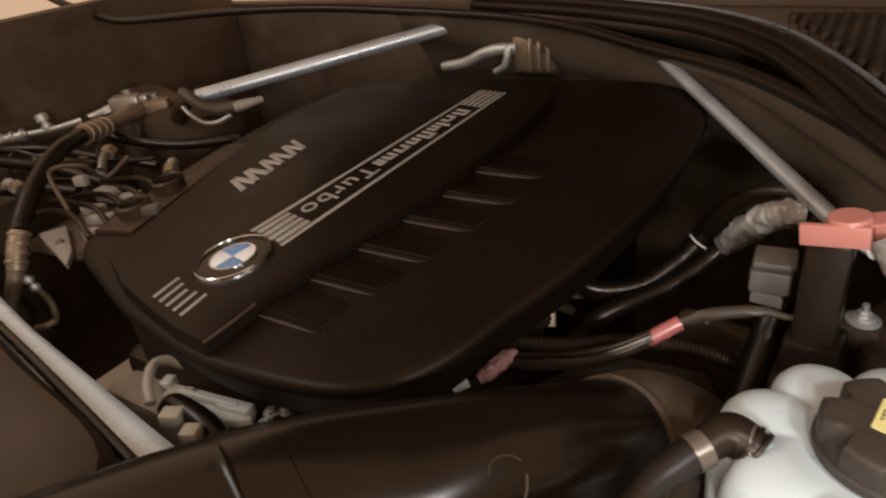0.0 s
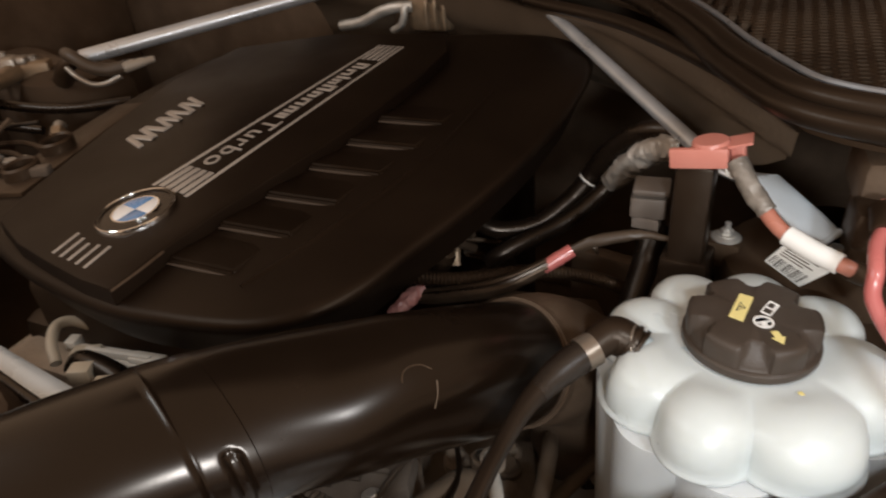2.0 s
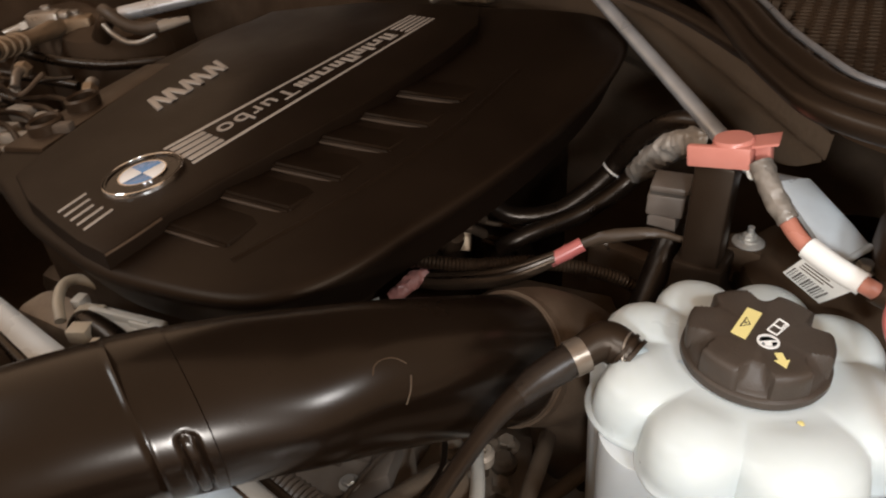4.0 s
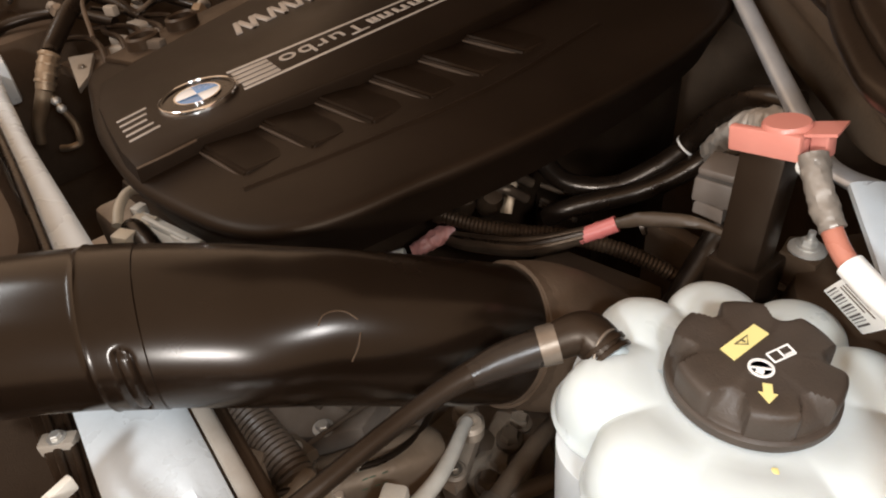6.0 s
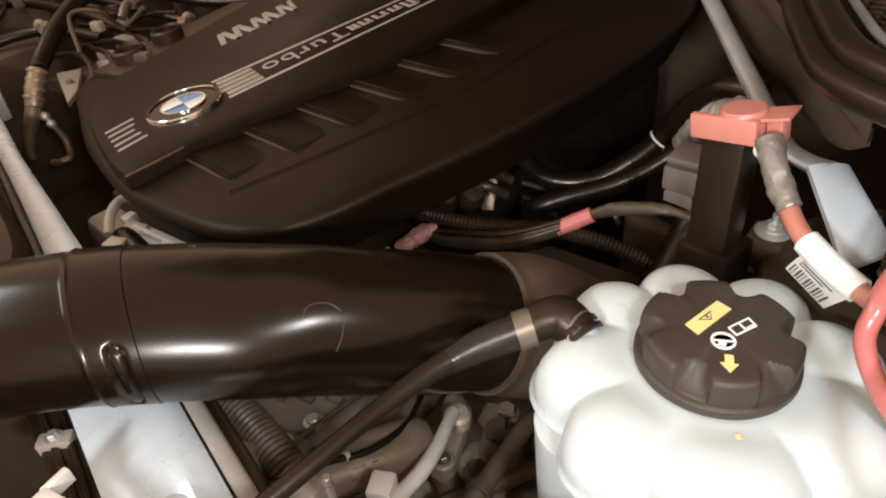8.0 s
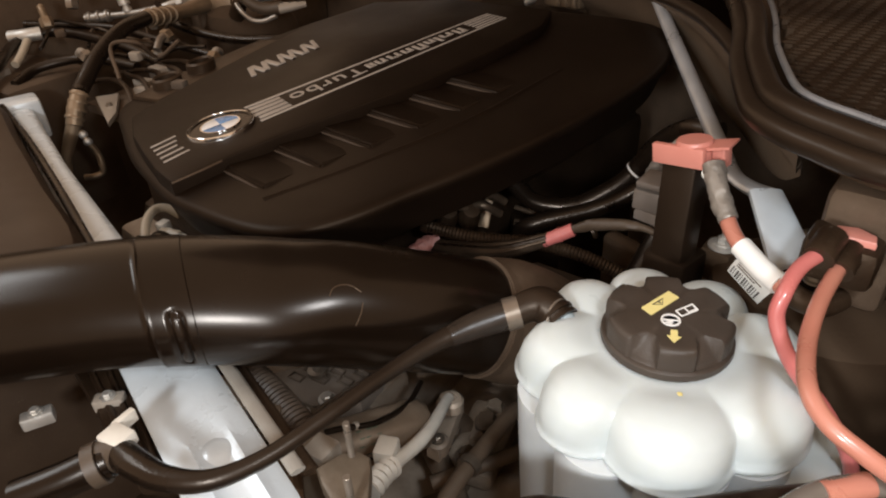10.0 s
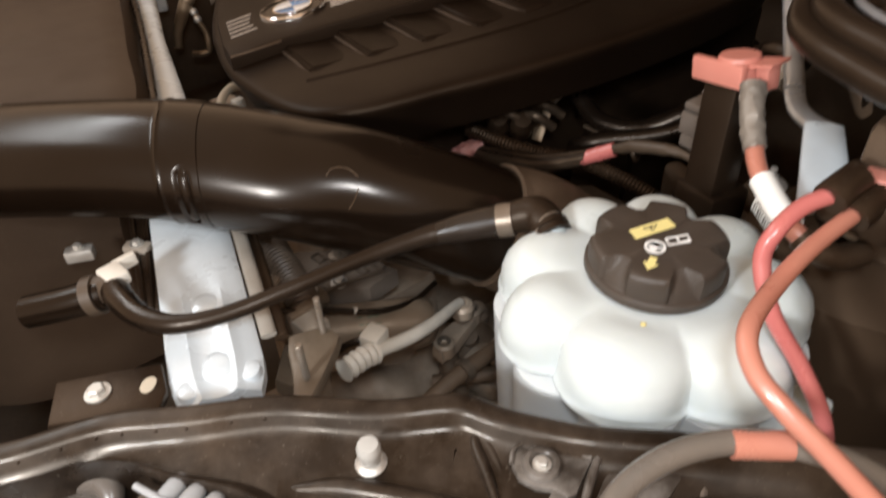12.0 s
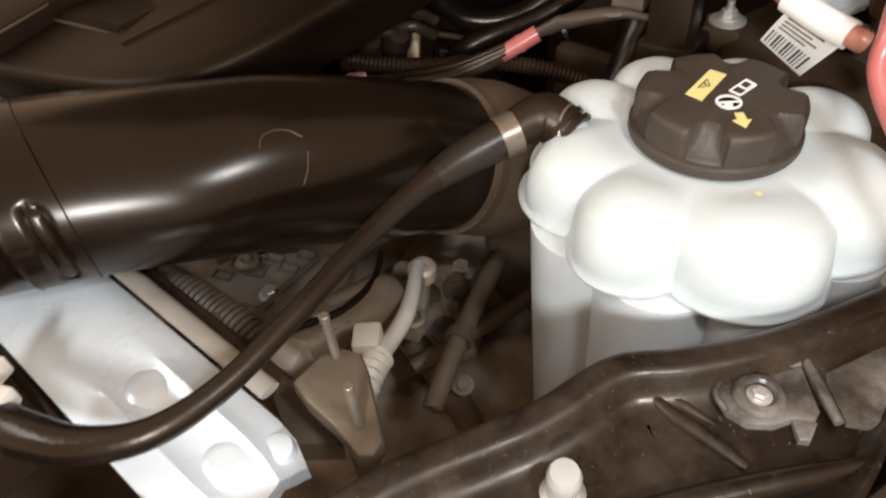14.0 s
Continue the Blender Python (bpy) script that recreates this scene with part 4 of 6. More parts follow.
part("clip_tongue", box(0.306, 0.311, -0.276, -0.260, 0.862, 0.872, 0.001, 15), PALE, hose, "bent clip tongue")
part("feed_pipe", tube([(0.322, -0.287, 0.858), (0.311, -0.3125, 0.853), (0.297, -0.338, 0.848)], 0.012, 18, 6), PIPEM, hose, "black pipe beyond the clip")
part("pipe_collar", lathe((0.3185, -0.294, 0.8565), [(0.0125, -0.004), (0.0145, -0.004), (0.0145, 0.004), (0.0125, 0.004), (0.0125, -0.004)], 24, (0.42, 0.89, 0.2)), HOSEM, hose, "dusty collar")


# ---- jump terminal and its cable ----
term = thing("jump_terminal", (0.485, 0.14, 0.60), "black terminal post under a red plastic cap", "terminal")
part("post", join(box(0.473, 0.502, 0.119, 0.146, 0.60, 0.956, 0.003, -5), box(0.468, 0.508, 0.116, 0.155, 0.60, 0.87, 0.004, -5)), SEALM, term)
def tipped(bm):
    """The cap sits askew on its post."""
    m = Matrix.Translation((0.469, 0.111, 0.957)) @ pose(0, 0, 0, 0, -8.5, 0) @ Matrix.Translation((-0.469, -0.111, -0.957))
    bmesh.ops.transform(bm, matrix=m, verts=bm.verts)
    return bm


part("red_cap", tipped(join(box(0.4685, 0.511, 0.1085, 0.1145, 0.9565, 0.9725, 0.0015, -5), box(0.482, 0.511, 0.112, 0.127, 0.957, 0.969, 0.002, -5), lathe((0.4975, 0.1215, 0.957), [(0.0135, 0), (0.0135, 0.0165), (0.0125, 0.018), (0, 0.0184)], 28))), RED, term, "faded red cap")
part("red_lid", tipped(join(sheet(lambda u, v: (0.508 + 0.019 * u, 0.113 + 0.018 * v, 0.9715 + 0.003 * u + 0.001 * v), [0, 0.5, 1], [0, 0.5, 1], 0.0018), box(0.512, 0.522, 0.119, 0.130, 0.955, 0.971, 0.001, -5))), RED, term, "open red lid flap")
bolt(term, (0.513, 0.1125, 0.9595), 0.0035, (0.3, -1, 0.2))
relay = thing("relay_box", (0.45, 0.15, 0.86), "grey relay box with a lid beside the terminal", "relay")
part("body", box(0.4335, 0.464, 0.152, 0.182, 0.886, 0.9055, 0.002, 5), RELAYM, relay)
part("lid", box(0.4345, 0.466, 0.153, 0.184, 0.9075, 0.9135, 0.002, 5), RELAYM, relay, "paler grey lid")
part("lid_gap", box(0.4355, 0.464, 0.1535, 0.182, 0.904, 0.909, 0, 5), INK, relay, "dark gap under the lid")
part("foot", prism([(0.437, 0.153), (0.4605, 0.150), (0.461, 0.165), (0.438, 0.167)], 0.8755, 0.887, 0.004), RELAYM, relay, "tapered foot")
cable = thing("battery_cable", (0.55, 0.1, 0.90), "orange-red battery cable with a foil sleeve and paper tag", "cable")
part("foil_sleeve", tube([(0.515, 0.112, 0.968), (0.523, 0.104, 0.958), (0.533, 0.096, 0.947), (0.541, 0.0905, 0.94)], [0.0078, 0.0076, 0.0074, 0.0071], 18, 12, wobble=0.28), FOIL, cable, "crinkled grey foil sleeve")
part("wire", tube([(0.538, 0.092, 0.942), (0.547, 0.086, 0.934), (0.557, 0.081, 0.928), (0.575, 0.072, 0.923), (0.592, 0.064, 0.9205), (0.600, 0.064, 0.917)], 0.0058, 12, 8), ORANGE, cable)
part("end_boot", tube([(0.597, 0.0642, 0.9182), (0.606, 0.066, 0.914), (0.616, 0.075, 0.91), (0.622, 0.09, 0.91)], 0.0078, 14, 6), PLASTIC, cable, "black rubber boot")
TA, TB, TD, TE = Vector((0.557, 0.083, 0.922)), Vector((0.588, 0.067, 0.9155)), Vector((0.546, 0.096, 0.896)), Vector((0.5725, 0.0935, 0.8795))


def tag_point(u, v, lift=0.0):
    """u runs along the wire, v down the tag."""
    n = (TB - TA).cross(TD - TA).normalized()
    n = n if n.y < 0 else -n
    return TA.lerp(TB, u).lerp(TD.lerp(TE, u), v) + n * (lift + 0.0012 * math.sin(v * 3.1))


tag = part("tag", sheet(lambda u, v: tag_point(u, v), [k / 6 for k in range(7)], [k / 6 for k in range(7)], 0.0006), PAPER, cable, "white paper tag")
part("tag_wrap", tube([(0.5555, 0.0818, 0.9285), (0.574, 0.0725, 0.9233), (0.590, 0.065, 0.9207)], 0.0076, 16, 4), PAPER, cable, "white paper wrapped round the wire")
for k in range(12):
    u0 = 0.06 + k * 0.07
    u1 = u0 + (0.028, 0.014, 0.040)[k % 3]
    bm = bmesh.new()
    vs = [bm.verts.new(tag_point(u, v, h)) for h in (0.0002, 0.0006) for u, v in ((u0, 0.55), (u1, 0.55), (u1, 0.94), (u0, 0.94))]
    for f in ((0, 1, 2, 3), (4, 5, 6, 7), (0, 1, 5, 4), (1, 2, 6, 5), (2, 3, 7, 6), (3, 0, 4, 7)):
        bm.faces.new([vs[i] for i in f])
    bmesh.ops.recalc_face_normals(bm, faces=bm.faces)
    part("barcode_bar", bm, INK, tag, smooth=False)
for k in range(4):
    v0 = 0.14 + 0.09 * k
    bm = bmesh.new()
    vs = [bm.verts.new(tag_point(u, v, h)) for h in (0.0002, 0.0006) for u, v in ((0.1, v0), (0.8 - 0.15 * (k % 2), v0), (0.8 - 0.15 * (k % 2), v0 + 0.025), (0.1, v0 + 0.025))]
    for f in ((0, 1, 2, 3), (4, 5, 6, 7), (0, 1, 5, 4), (1, 2, 6, 5), (2, 3, 7, 6), (3, 0, 4, 7)):
        bm.faces.new([vs[i] for i in f])
    bmesh.ops.recalc_face_normals(bm, faces=bm.faces)
    part("print_line", bm, GREY, tag, smooth=False)


# ---- fuse box and the red cables ----
fuse = thing("fuse_box", (0.66, 0.12, 0.80), "dusty grey-black fuse box lid against the inner wing", "fuse box")
part("lid", box(0.592, 0.78, 0.105, 0.17, 0.94, 0.982, 0.010, 4), GREYD, fuse)
part("step", box(0.60, 0.64, 0.125, 0.17, 0.88, 0.945, 0.008, 4), GREYD, fuse, "lower stepped end")
part("socket", box(0.592, 0.636, 0.075, 0.11, 0.925, 0.955, 0.006, 5), PLASTIC, fuse, "black cable socket")
part("red_tab", prism([(0.603, 0.080), (0.632, 0.084), (0.630, 0.093), (0.618, 0.098), (0.607, 0.093)], 0.953, 0.960, 0.002), RED, fuse, "red locking tab")
for k, (pts, m) in enumerate((([(0.6087, 0.0625, 0.955), (0.6031, 0.0434, 0.951), (0.603, 0.0249, 0.943), (0.6046, 0.0175, 0.9274), (0.6207, 0.0142, 0.9029), (0.6439, 0.0201, 0.8749), (0.664, 0.0235, 0.8445), (0.675, 0.024, 0.80)], REDC),
                              ([(0.619, 0.070, 0.9465), (0.6212, 0.0311, 0.9432), (0.6273, -0.0055, 0.9405), (0.6395, -0.0431, 0.9422), (0.6539, -0.0568, 0.9374), (0.6728, -0.0594, 0.9311), (0.6979, -0.0556, 0.9195), (0.75, -0.045, 0.89)], ORANGE))):
    c = thing("power_cable", pts[0], "thick " + ("bright red" if k == 0 else "orange-red") + " power cable bending down from the fuse box", "cable", "power cables")
    part("wire", tube(pts, 0.0048, 16, 8), m, c)
    part("boot", tube([(pts[0][0], pts[0][1] - 0.006, pts[0][2] - 0.002), pts[0], (pts[0][0], pts[0][1] + 0.016, pts[0][2] + 0.003)], 0.0095, 14, 4), PLASTIC, c, "black rubber boot")
loom = thing("headlight_loom", (0.66, -0.10, 0.86), "grey corrugated cable sleeve with an orange end", "cable sleeve")
part("corrugated_sleeve", tube([(0.72, -0.03, 0.90), (0.70, -0.04, 0.908), (0.681, -0.054, 0.911), (0.664, -0.074, 0.911), (0.6545, -0.10, 0.911), (0.654, -0.128, 0.91), (0.664, -0.153, 0.908), (0.675, -0.175, 0.895), (0.682, -0.19, 0.86)], 0.0058, 14, 8, step=0.001, ridges=0.00015), LOOMM, loom)
part("orange_end", tube([(0.679, -0.0555, 0.911), (0.6725, -0.0645, 0.911), (0.6645, -0.0755, 0.911)], 0.0064, 14, 6), ORANGE, loom, "orange insulating sleeve")


# ---- wiring beside the cover ----
harness = thing("wiring_harness", (0.35, 0.12, 0.82), "black braided wiring harness between two short red sleeves", "wiring")
BUNDLE = [(0.250, 0.0785, 0.8085), (0.270, 0.0795, 0.8125), (0.2963, 0.0833, 0.8189), (0.320, 0.0905, 0.8235), (0.3405, 0.0991, 0.8300), (0.3695, 0.1162, 0.8436)]
part("braided_sleeve", tube(BUNDLE, [0.0075, 0.0085, 0.0088, 0.0088, 0.0084, 0.0066], 16, 8), TAPE, harness, "black braided sleeve")
for k in range(6):
    a = math.radians(20 + 32 * k)
    off = Vector((0.35 * math.cos(a), -0.9 * math.cos(a), math.sin(a))) * 0.0068
    part("strand", tube([Vector(p) + off * (1.0 if 0 < n < 5 else 0.75) for n, p in enumerate(BUNDLE)], 0.0026, 8, 6), (TAPE, RUBBER)[k % 2], harness)
part("red_sleeve", tube([(0.3665, 0.1142, 0.8418), (0.379, 0.1226, 0.8495), (0.3895, 0.1297, 0.8562)], 0.0066, 16, 6), REDC, harness, "short red sleeve")
part("sleeve_ring", tube([(0.3775, 0.1216, 0.8485), (0.3800, 0.1233, 0.8501)], 0.0071, 16, straight=True), REDC, harness)
part("taped_lead", tube([(0.3868, 0.1278, 0.8552), (0.398, 0.131, 0.8615), (0.4099, 0.1335, 0.8673), (0.4392, 0.139, 0.8751), (0.455, 0.1405, 0.877), (0.477, 0.138, 0.877)], [0.0040, 0.0048, 0.0056, 0.0050, 0.0034, 0.0026], 12, 8, wobble=0.2), HOSEM, harness, "brown taped lead")
part("red_lead", tube([(0.2565, 0.083, 0.8165), (0.2477, 0.0712, 0.8125), (0.2416, 0.0575, 0.8068), (0.2345, 0.048, 0.803)], [0.0062, 0.0078, 0.0074, 0.0052], 20, 12, wobble=0.45), REDW, harness, "crumpled worn red sleeve")
part("white_joint", tube([(0.221, 0.051, 0.792), (0.216, 0.046, 0.79), (0.21, 0.04, 0.788)], 0.005, 12, 4), PALE, harness, "pale joint")
conduit = thing("ribbed_conduit", (0.29, 0.10, 0.825), "ribbed black cable conduit behind the harness", "conduit")
part("conduit", tube([(0.2431, 0.0764, 0.8312), (0.2802, 0.0917, 0.8262), (0.3125, 0.1124, 0.8226), (0.3442, 0.1317, 0.8221), (0.39, 0.155, 0.812), (0.43, 0.175, 0.79), (0.45, 0.19, 0.75)], 0.0072, 14, 10, step=0.0018, ridges=0.0009), PLASTIC, conduit)
part("conduit_end", tube([(0.2405, 0.0752, 0.8318), (0.2470, 0.0780, 0.8306)], 0.0082, 16, straight=True), PLASTIC, conduit, "plain conduit mouth")
duct2 = thing("coolant_hose", (0.34, 0.25, 0.80), "thick black hose with a thin white ring beside the engine", "hose")
part("hose", tube([(0.2405, 0.2225, 0.8261), (0.2768, 0.222, 0.8078), (0.318, 0.243, 0.808), (0.348, 0.270, 0.828), (0.3666, 0.2845, 0.8494)], 0.0108, 16, 10, step=0.0016, ridges=0.0005), RUBBER, duct2, "finely ribbed hose")
part("upper_hose", tube([(0.3650, 0.2835, 0.8475), (0.3742, 0.2875, 0.8645), (0.392, 0.284, 0.890), (0.415, 0.275, 0.911), (0.4355, 0.267, 0.9225), (0.46, 0.262, 0.926)], 0.0112, 16, 8), RUBBER, duct2, "smooth upper length")
part("white_ring", lathe((0.3672, 0.2847, 0.8505), [(0.0112, -0.0011), (0.0122, -0.0011), (0.0122, 0.0011), (0.0112, 0.0011), (0.0112, -0.0011)], 24, (0.55, 0.25, 0.8)), WHITE, duct2, "thin white ring")
rail = thing("ribbed_housing", (0.30, 0.20, 0.75), "dark ribbed plastic housing beside the cover", "housing")
part("body", prism([(0.183, 0.295), (0.257, 0.307), (0.297, 0.248), (0.25, 0.213)][::-1], 0.68, 0.745, 0.004), PLASTIC, rail)
for a, b in (((0.223, 0.254, 0.768), (0.273, 0.266, 0.762)), ((0.232, 0.241, 0.752), (0.28, 0.24, 0.752))):
    part("rib", join(tube([a, b], 0.0032, 10, straight=True), tube([(a[0], a[1], a[2] - 0.02), (b[0], b[1], b[2] - 0.02)], 0.0032, 10, straight=True)), GREYD, rail, "dusty slat edge")
sensor = thing("sensor_bracket", (0.25, 0.17, 0.78), "bent tan metal bracket at the side of the engine", "bracket")
part("plate", tube([(0.246, 0.176, 0.838), (0.2525, 0.163, 0.819), (0.259, 0.15, 0.8)], [0.009, 0.0075, 0.006], 10, 6, flat=0.25), BRASS, sensor)
part("hook", box(0.2340, 0.2580, 0.1660, 0.1860, 0.8350, 0.8410, 0.002, 25), PLUGM, sensor, "bent pale tongue")


# ---- far side: refrigerant lines ----
line = thing("refrigerant_line", (-0.41, -0.02, 0.75), "grimy brass and rubber refrigerant line", "pipe")
part("ferrule", tube([(-0.411, -0.036, 0.82), (-0.417, -0.024, 0.842), (-0.425, -0.008, 0.861)], 0.0125, 18, 8, step=0.0016, ridges=0.0), BRASS, line, "brass ferrule")
for k in range(4):
    q = Vector((-0.4135, -0.031, 0.829)).lerp(Vector((-0.424, -0.010, 0.8585)), k / 3)
    part("crimp_ring", lathe(tuple(q), [(0.0115, -0.0028), (0.0142, -0.0022), (0.0148, 0), (0.0142, 0.0022), (0.0115, 0.0028)], 20, (-0.27, 0.55, 0.79)), BRASS, line, "crimped brass ring")
part("hose", tube([(-0.424, -0.010, 0.859), (-0.438, 0.003, 0.866), (-0.468, 0.052, 0.897), (-0.498, 0.112, 0.9195), (-0.530, 0.170, 0.921)], 0.0125, 16, 10), RUBBER, line, "black rubber hose")
part("end_pipe", tube([(-0.411, -0.036, 0.822), (-0.4135, -0.050, 0.797), (-0.415, -0.0615, 0.776), (-0.416, -0.068, 0.75)], [0.0105, 0.0098, 0.008, 0.007], 14, 6), BRASS, line, "tarnished pipe end")
part("branch", tube([(-0.412, -0.033, 0.812), (-0.405, -0.030, 0.803), (-0.400, -0.0285, 0.7916), (-0.395, -0.022, 0.770), (-0.390, -0.0235, 0.754), (-0.390, -0.027, 0.7415), (-0.392, -0.0395, 0.739), (-0.402, -0.050, 0.7385)], [0.0042, 0.0045, 0.0045, 0.005, 0.0052, 0.0052, 0.005, 0.005], 12, 6), BRASS, line, "curled tan branch pipe")
for q in ((-0.4055, -0.0302, 0.8035), (-0.4005, -0.0286, 0.7925)):
    part("bead", lathe(q, [(0, -0.006), (0.0048, -0.005), (0.0068, -0.0015), (0.0068, 0.0015), (0.0048, 0.005), (0, 0.006)], 16, (0.35, 0.2, -0.9)), STEEL, line, "bright pipe bead")
block = thing("valve_block", (-0.65, 0.35, 0.88), "grimy alloy valve block joining two lines", "valve")
part("body", box(-0.685, -0.632, 0.318, 0.352, 0.885, 0.926, 0.005, 38), LINEM, block)
part("second_body", box(-0.652, -0.598, 0.352, 0.388, 0.882, 0.912, 0.007, 38), BRASS, block, "tan side block")
part("saddle", box(-0.672, -0.628, 0.338, 0.368, 0.905, 0.922, 0.004, 38), LINEM, block, "stepped clamp saddle")
bolt(block, (-0.671, 0.350, 0.922), 0.0085, material=LINEM)
bolt(block, (-0.636, 0.378, 0.910), 0.0085, material=LINEM)
part("nut", lathe((-0.682, 0.311, 0.903), [(0.010, -0.008), (0.0125, -0.006), (0.0125, 0.006), (0.010, 0.008)], 6, (-0.65, -0.72, -0.2)), LINEM, block, "pipe nut")
part("elbow", tube([(-0.60, 0.262, 0.904), (-0.618, 0.288, 0.900), (-0.632, 0.315, 0.899), (-0.64, 0.345, 0.90)], [0.0125, 0.0135, 0.015, 0.016], 16, 6), BRASS, block, "tan elbow pipe")
part("ferrule", tube([(-0.53, 0.169, 0.921), (-0.562, 0.215, 0.912), (-0.60, 0.262, 0.904)], 0.0135, 16, 6), BRASS, block, "brass ferrule")
for k in range(4):
    q = Vector((-0.538, 0.181, 0.919)).lerp(Vector((-0.580, 0.238, 0.908)), k / 3)
    part("crimp_ring", lathe(tuple(q), [(0.0125, -0.0045), (0.0158, -0.0035), (0.0166, 0), (0.0158, 0.0035), (0.0125, 0.0045)], 20, (-0.58, 0.79, -0.15)), BRASS, block, "crimped brass ring")
part("thin_pipe", tube([(-0.682, 0.310, 0.905), (-0.705, 0.281, 0.896), (-0.75, 0.242, 0.8875), (-0.795, 0.203, 0.884)], [0.0085, 0.0085, 0.0068, 0.0065], 14, 8), LINEM, block, "thin bright pipe")
part("pipe_ferrule", tube([(-0.788, 0.208, 0.885), (-0.805, 0.190, 0.883), (-0.823, 0.170, 0.882)], 0.0105, 16, 4), LINEM, block, "bright ferrule")
for k in range(3):
    q = Vector((-0.793, 0.203, 0.8845)).lerp(Vector((-0.817, 0.177, 0.8825)), k / 2)
    part("crimp_ring", lathe(tuple(q), [(0.0095, -0.0045), (0.0126, -0.003), (0.0133, 0), (0.0126, 0.003), (0.0095, 0.0045)], 20, (-0.67, -0.73, -0.1)), LINEM, block, "crimped bright ring")
part("service_stub", lathe((-0.762, 0.234, 0.890), [(0.0095, 0), (0.0095, 0.008), (0.007, 0.009), (0.007, 0.014), (0.0115, 0.0145), (0.0115, 0.026), (0.008, 0.028), (0, 0.0285)], 18, (-0.3, -0.05, 0.95)), STEEL, block, "capped service port")
clip = thing("hose_end", (-0.39, 0.32, 0.91), "short dark hose with a silver printed cuff", "hose")
part("hose", tube([(-0.452, 0.312, 0.949), (-0.43, 0.307, 0.944), (-0.408, 0.313, 0.929), (-0.387, 0.327, 0.922), (-0.368, 0.342, 0.9235)], 0.0098, 14, 8), HOSEM, clip)
part("cuff", tube([(-0.371, 0.3395, 0.923), (-0.358, 0.357, 0.9245), (-0.343, 0.378, 0.9265)], [0.0118, 0.0095, 0.006], 16, 6, flat=0.8), PLUGM, clip, "silver printed cuff")
for k in range(3):
    q = Vector((-0.366, 0.343, 0.9345)).lerp(Vector((-0.350, 0.366, 0.9335)), k / 2)
    part("print_bar", box(q.x - 0.003, q.x + 0.003, q.y - 0.0008, q.y + 0.0008, q.z - 0.0025, q.z - 0.0005, 0, 55), INK, clip, "dark printed bar")
part("loop", tube([(-0.445, 0.300, 0.930), (-0.428, 0.299, 0.918), (-0.41, 0.306, 0.905), (-0.392, 0.317, 0.9035), (-0.372, 0.332, 0.912)], 0.0042, 10, 6), LINEM, clip, "thin return loop")
plug = thing("bulkhead_plug", (0.0, 0.72, 0.90), "tan plastic grommet block on the bulkhead", "grommet")
part("body", box(-0.035, 0.046, 0.652, 0.69, 0.904, 0.968, 0.012), BRASS, plug)
part("rim", box(-0.072, 0.05, 0.672, 0.686, 0.897, 0.972, 0.005), GREYD, plug)
for k in range(3):
    x = 0.004 + 0.0165 * k
    part("rib", tube([(x, 0.650, 0.912), (x, 0.6465, 0.926), (x, 0.6465, 0.95), (x, 0.652, 0.963)], 0.0042, 12, 6), BRASS, plug, "raised tan rib")
part("pipe", tube([(-0.024, 0.655, 0.947), (-0.055, 0.648, 0.9465), (-0.085, 0.646, 0.938), (-0.12, 0.648, 0.922), (-0.168, 0.652, 0.912)], 0.0095, 14, 8), STEEL, plug, "bright bent pipe")
part("second_pipe", tube([(-0.030, 0.6475, 0.951), (-0.034, 0.6435, 0.944), (-0.036, 0.6425, 0.932), (-0.044, 0.644, 0.918), (-0.062, 0.648, 0.908)], 0.0062, 12, 6), STEEL, plug, "short bright branch pipe")


# ---- below the duct ----
pinplate = thing("stud_bracket", (0.43, -0.18, 0.80), "oily alloy bracket with two upright studs", "bracket")
part("plate", prism([(0.396, -0.186), (0.399, -0.166), (0.406, -0.157), (0.417, -0.155), (0.426, -0.162), (0.444, -0.18), (0.456, -0.193), (0.456, -0.201), (0.449, -0.204), (0.43, -0.197), (0.41, -0.192)][::-1], 0.806, 0.816, 0.003), OILYB, pinplate)
part("foot", prism([(0.418, -0.178), (0.428, -0.172), (0.442, -0.187), (0.434, -0.196)], 0.70, 0.808, 0.003), PUMPM, pinplate, "cast foot")
for x, y in ((0.407, -0.163), (0.441, -0.1905)):
    part("stud", tube([(x, y, 0.814), (x, y, 0.848)], 0.0026, 12, straight=True, step=0.0008, ridges=0.0004), CLAMPM, pinplate, "threaded steel stud")
part("ledge", prism([(0.372, -0.186), (0.384, -0.166), (0.404, -0.172), (0.425, -0.192), (0.402, -0.205)][::-1], 0.772, 0.788, 0.004), OILYB, pinplate, "brown oily ledge")
pinplate.location += Vector((0.0035, -0.0038, 0.006))
block_plug = thing("hose_connector", (0.358, -0.16, 0.775), "square grey plastic connector at the corrugated hose's end", "connector")
part("body", box(0.344, 0.371, -0.173, -0.150, 0.755, 0.789, 0.003, 12), PLUGM, block_plug)
part("collar", box(0.340, 0.350, -0.175, -0.148, 0.753, 0.792, 0.002, 12), PUMPM, block_plug, "raised brown collar")
corr = thing("corrugated_hose", (0.28, -0.15, 0.74), "dusty black corrugated hose under the duct", "hose")
part("hose", tube([(0.20, -0.15, 0.785), (0.24, -0.15, 0.782), (0.285, -0.15, 0.775), (0.335, -0.155, 0.76), (0.36, -0.17, 0.72)], 0.015, 14, 8, step=0.0022, ridges=0.0014), CORRM, corr)
part("cuff", tube([(0.196, -0.15, 0.785), (0.215, -0.15, 0.784)], 0.0175, 18, straight=True), PLASTIC, corr, "plain black cuff")
acc = thing("alternator", (0.30, -0.10, 0.60), "dirty alloy alternator with a ribbed plastic rear cover", "alternator")
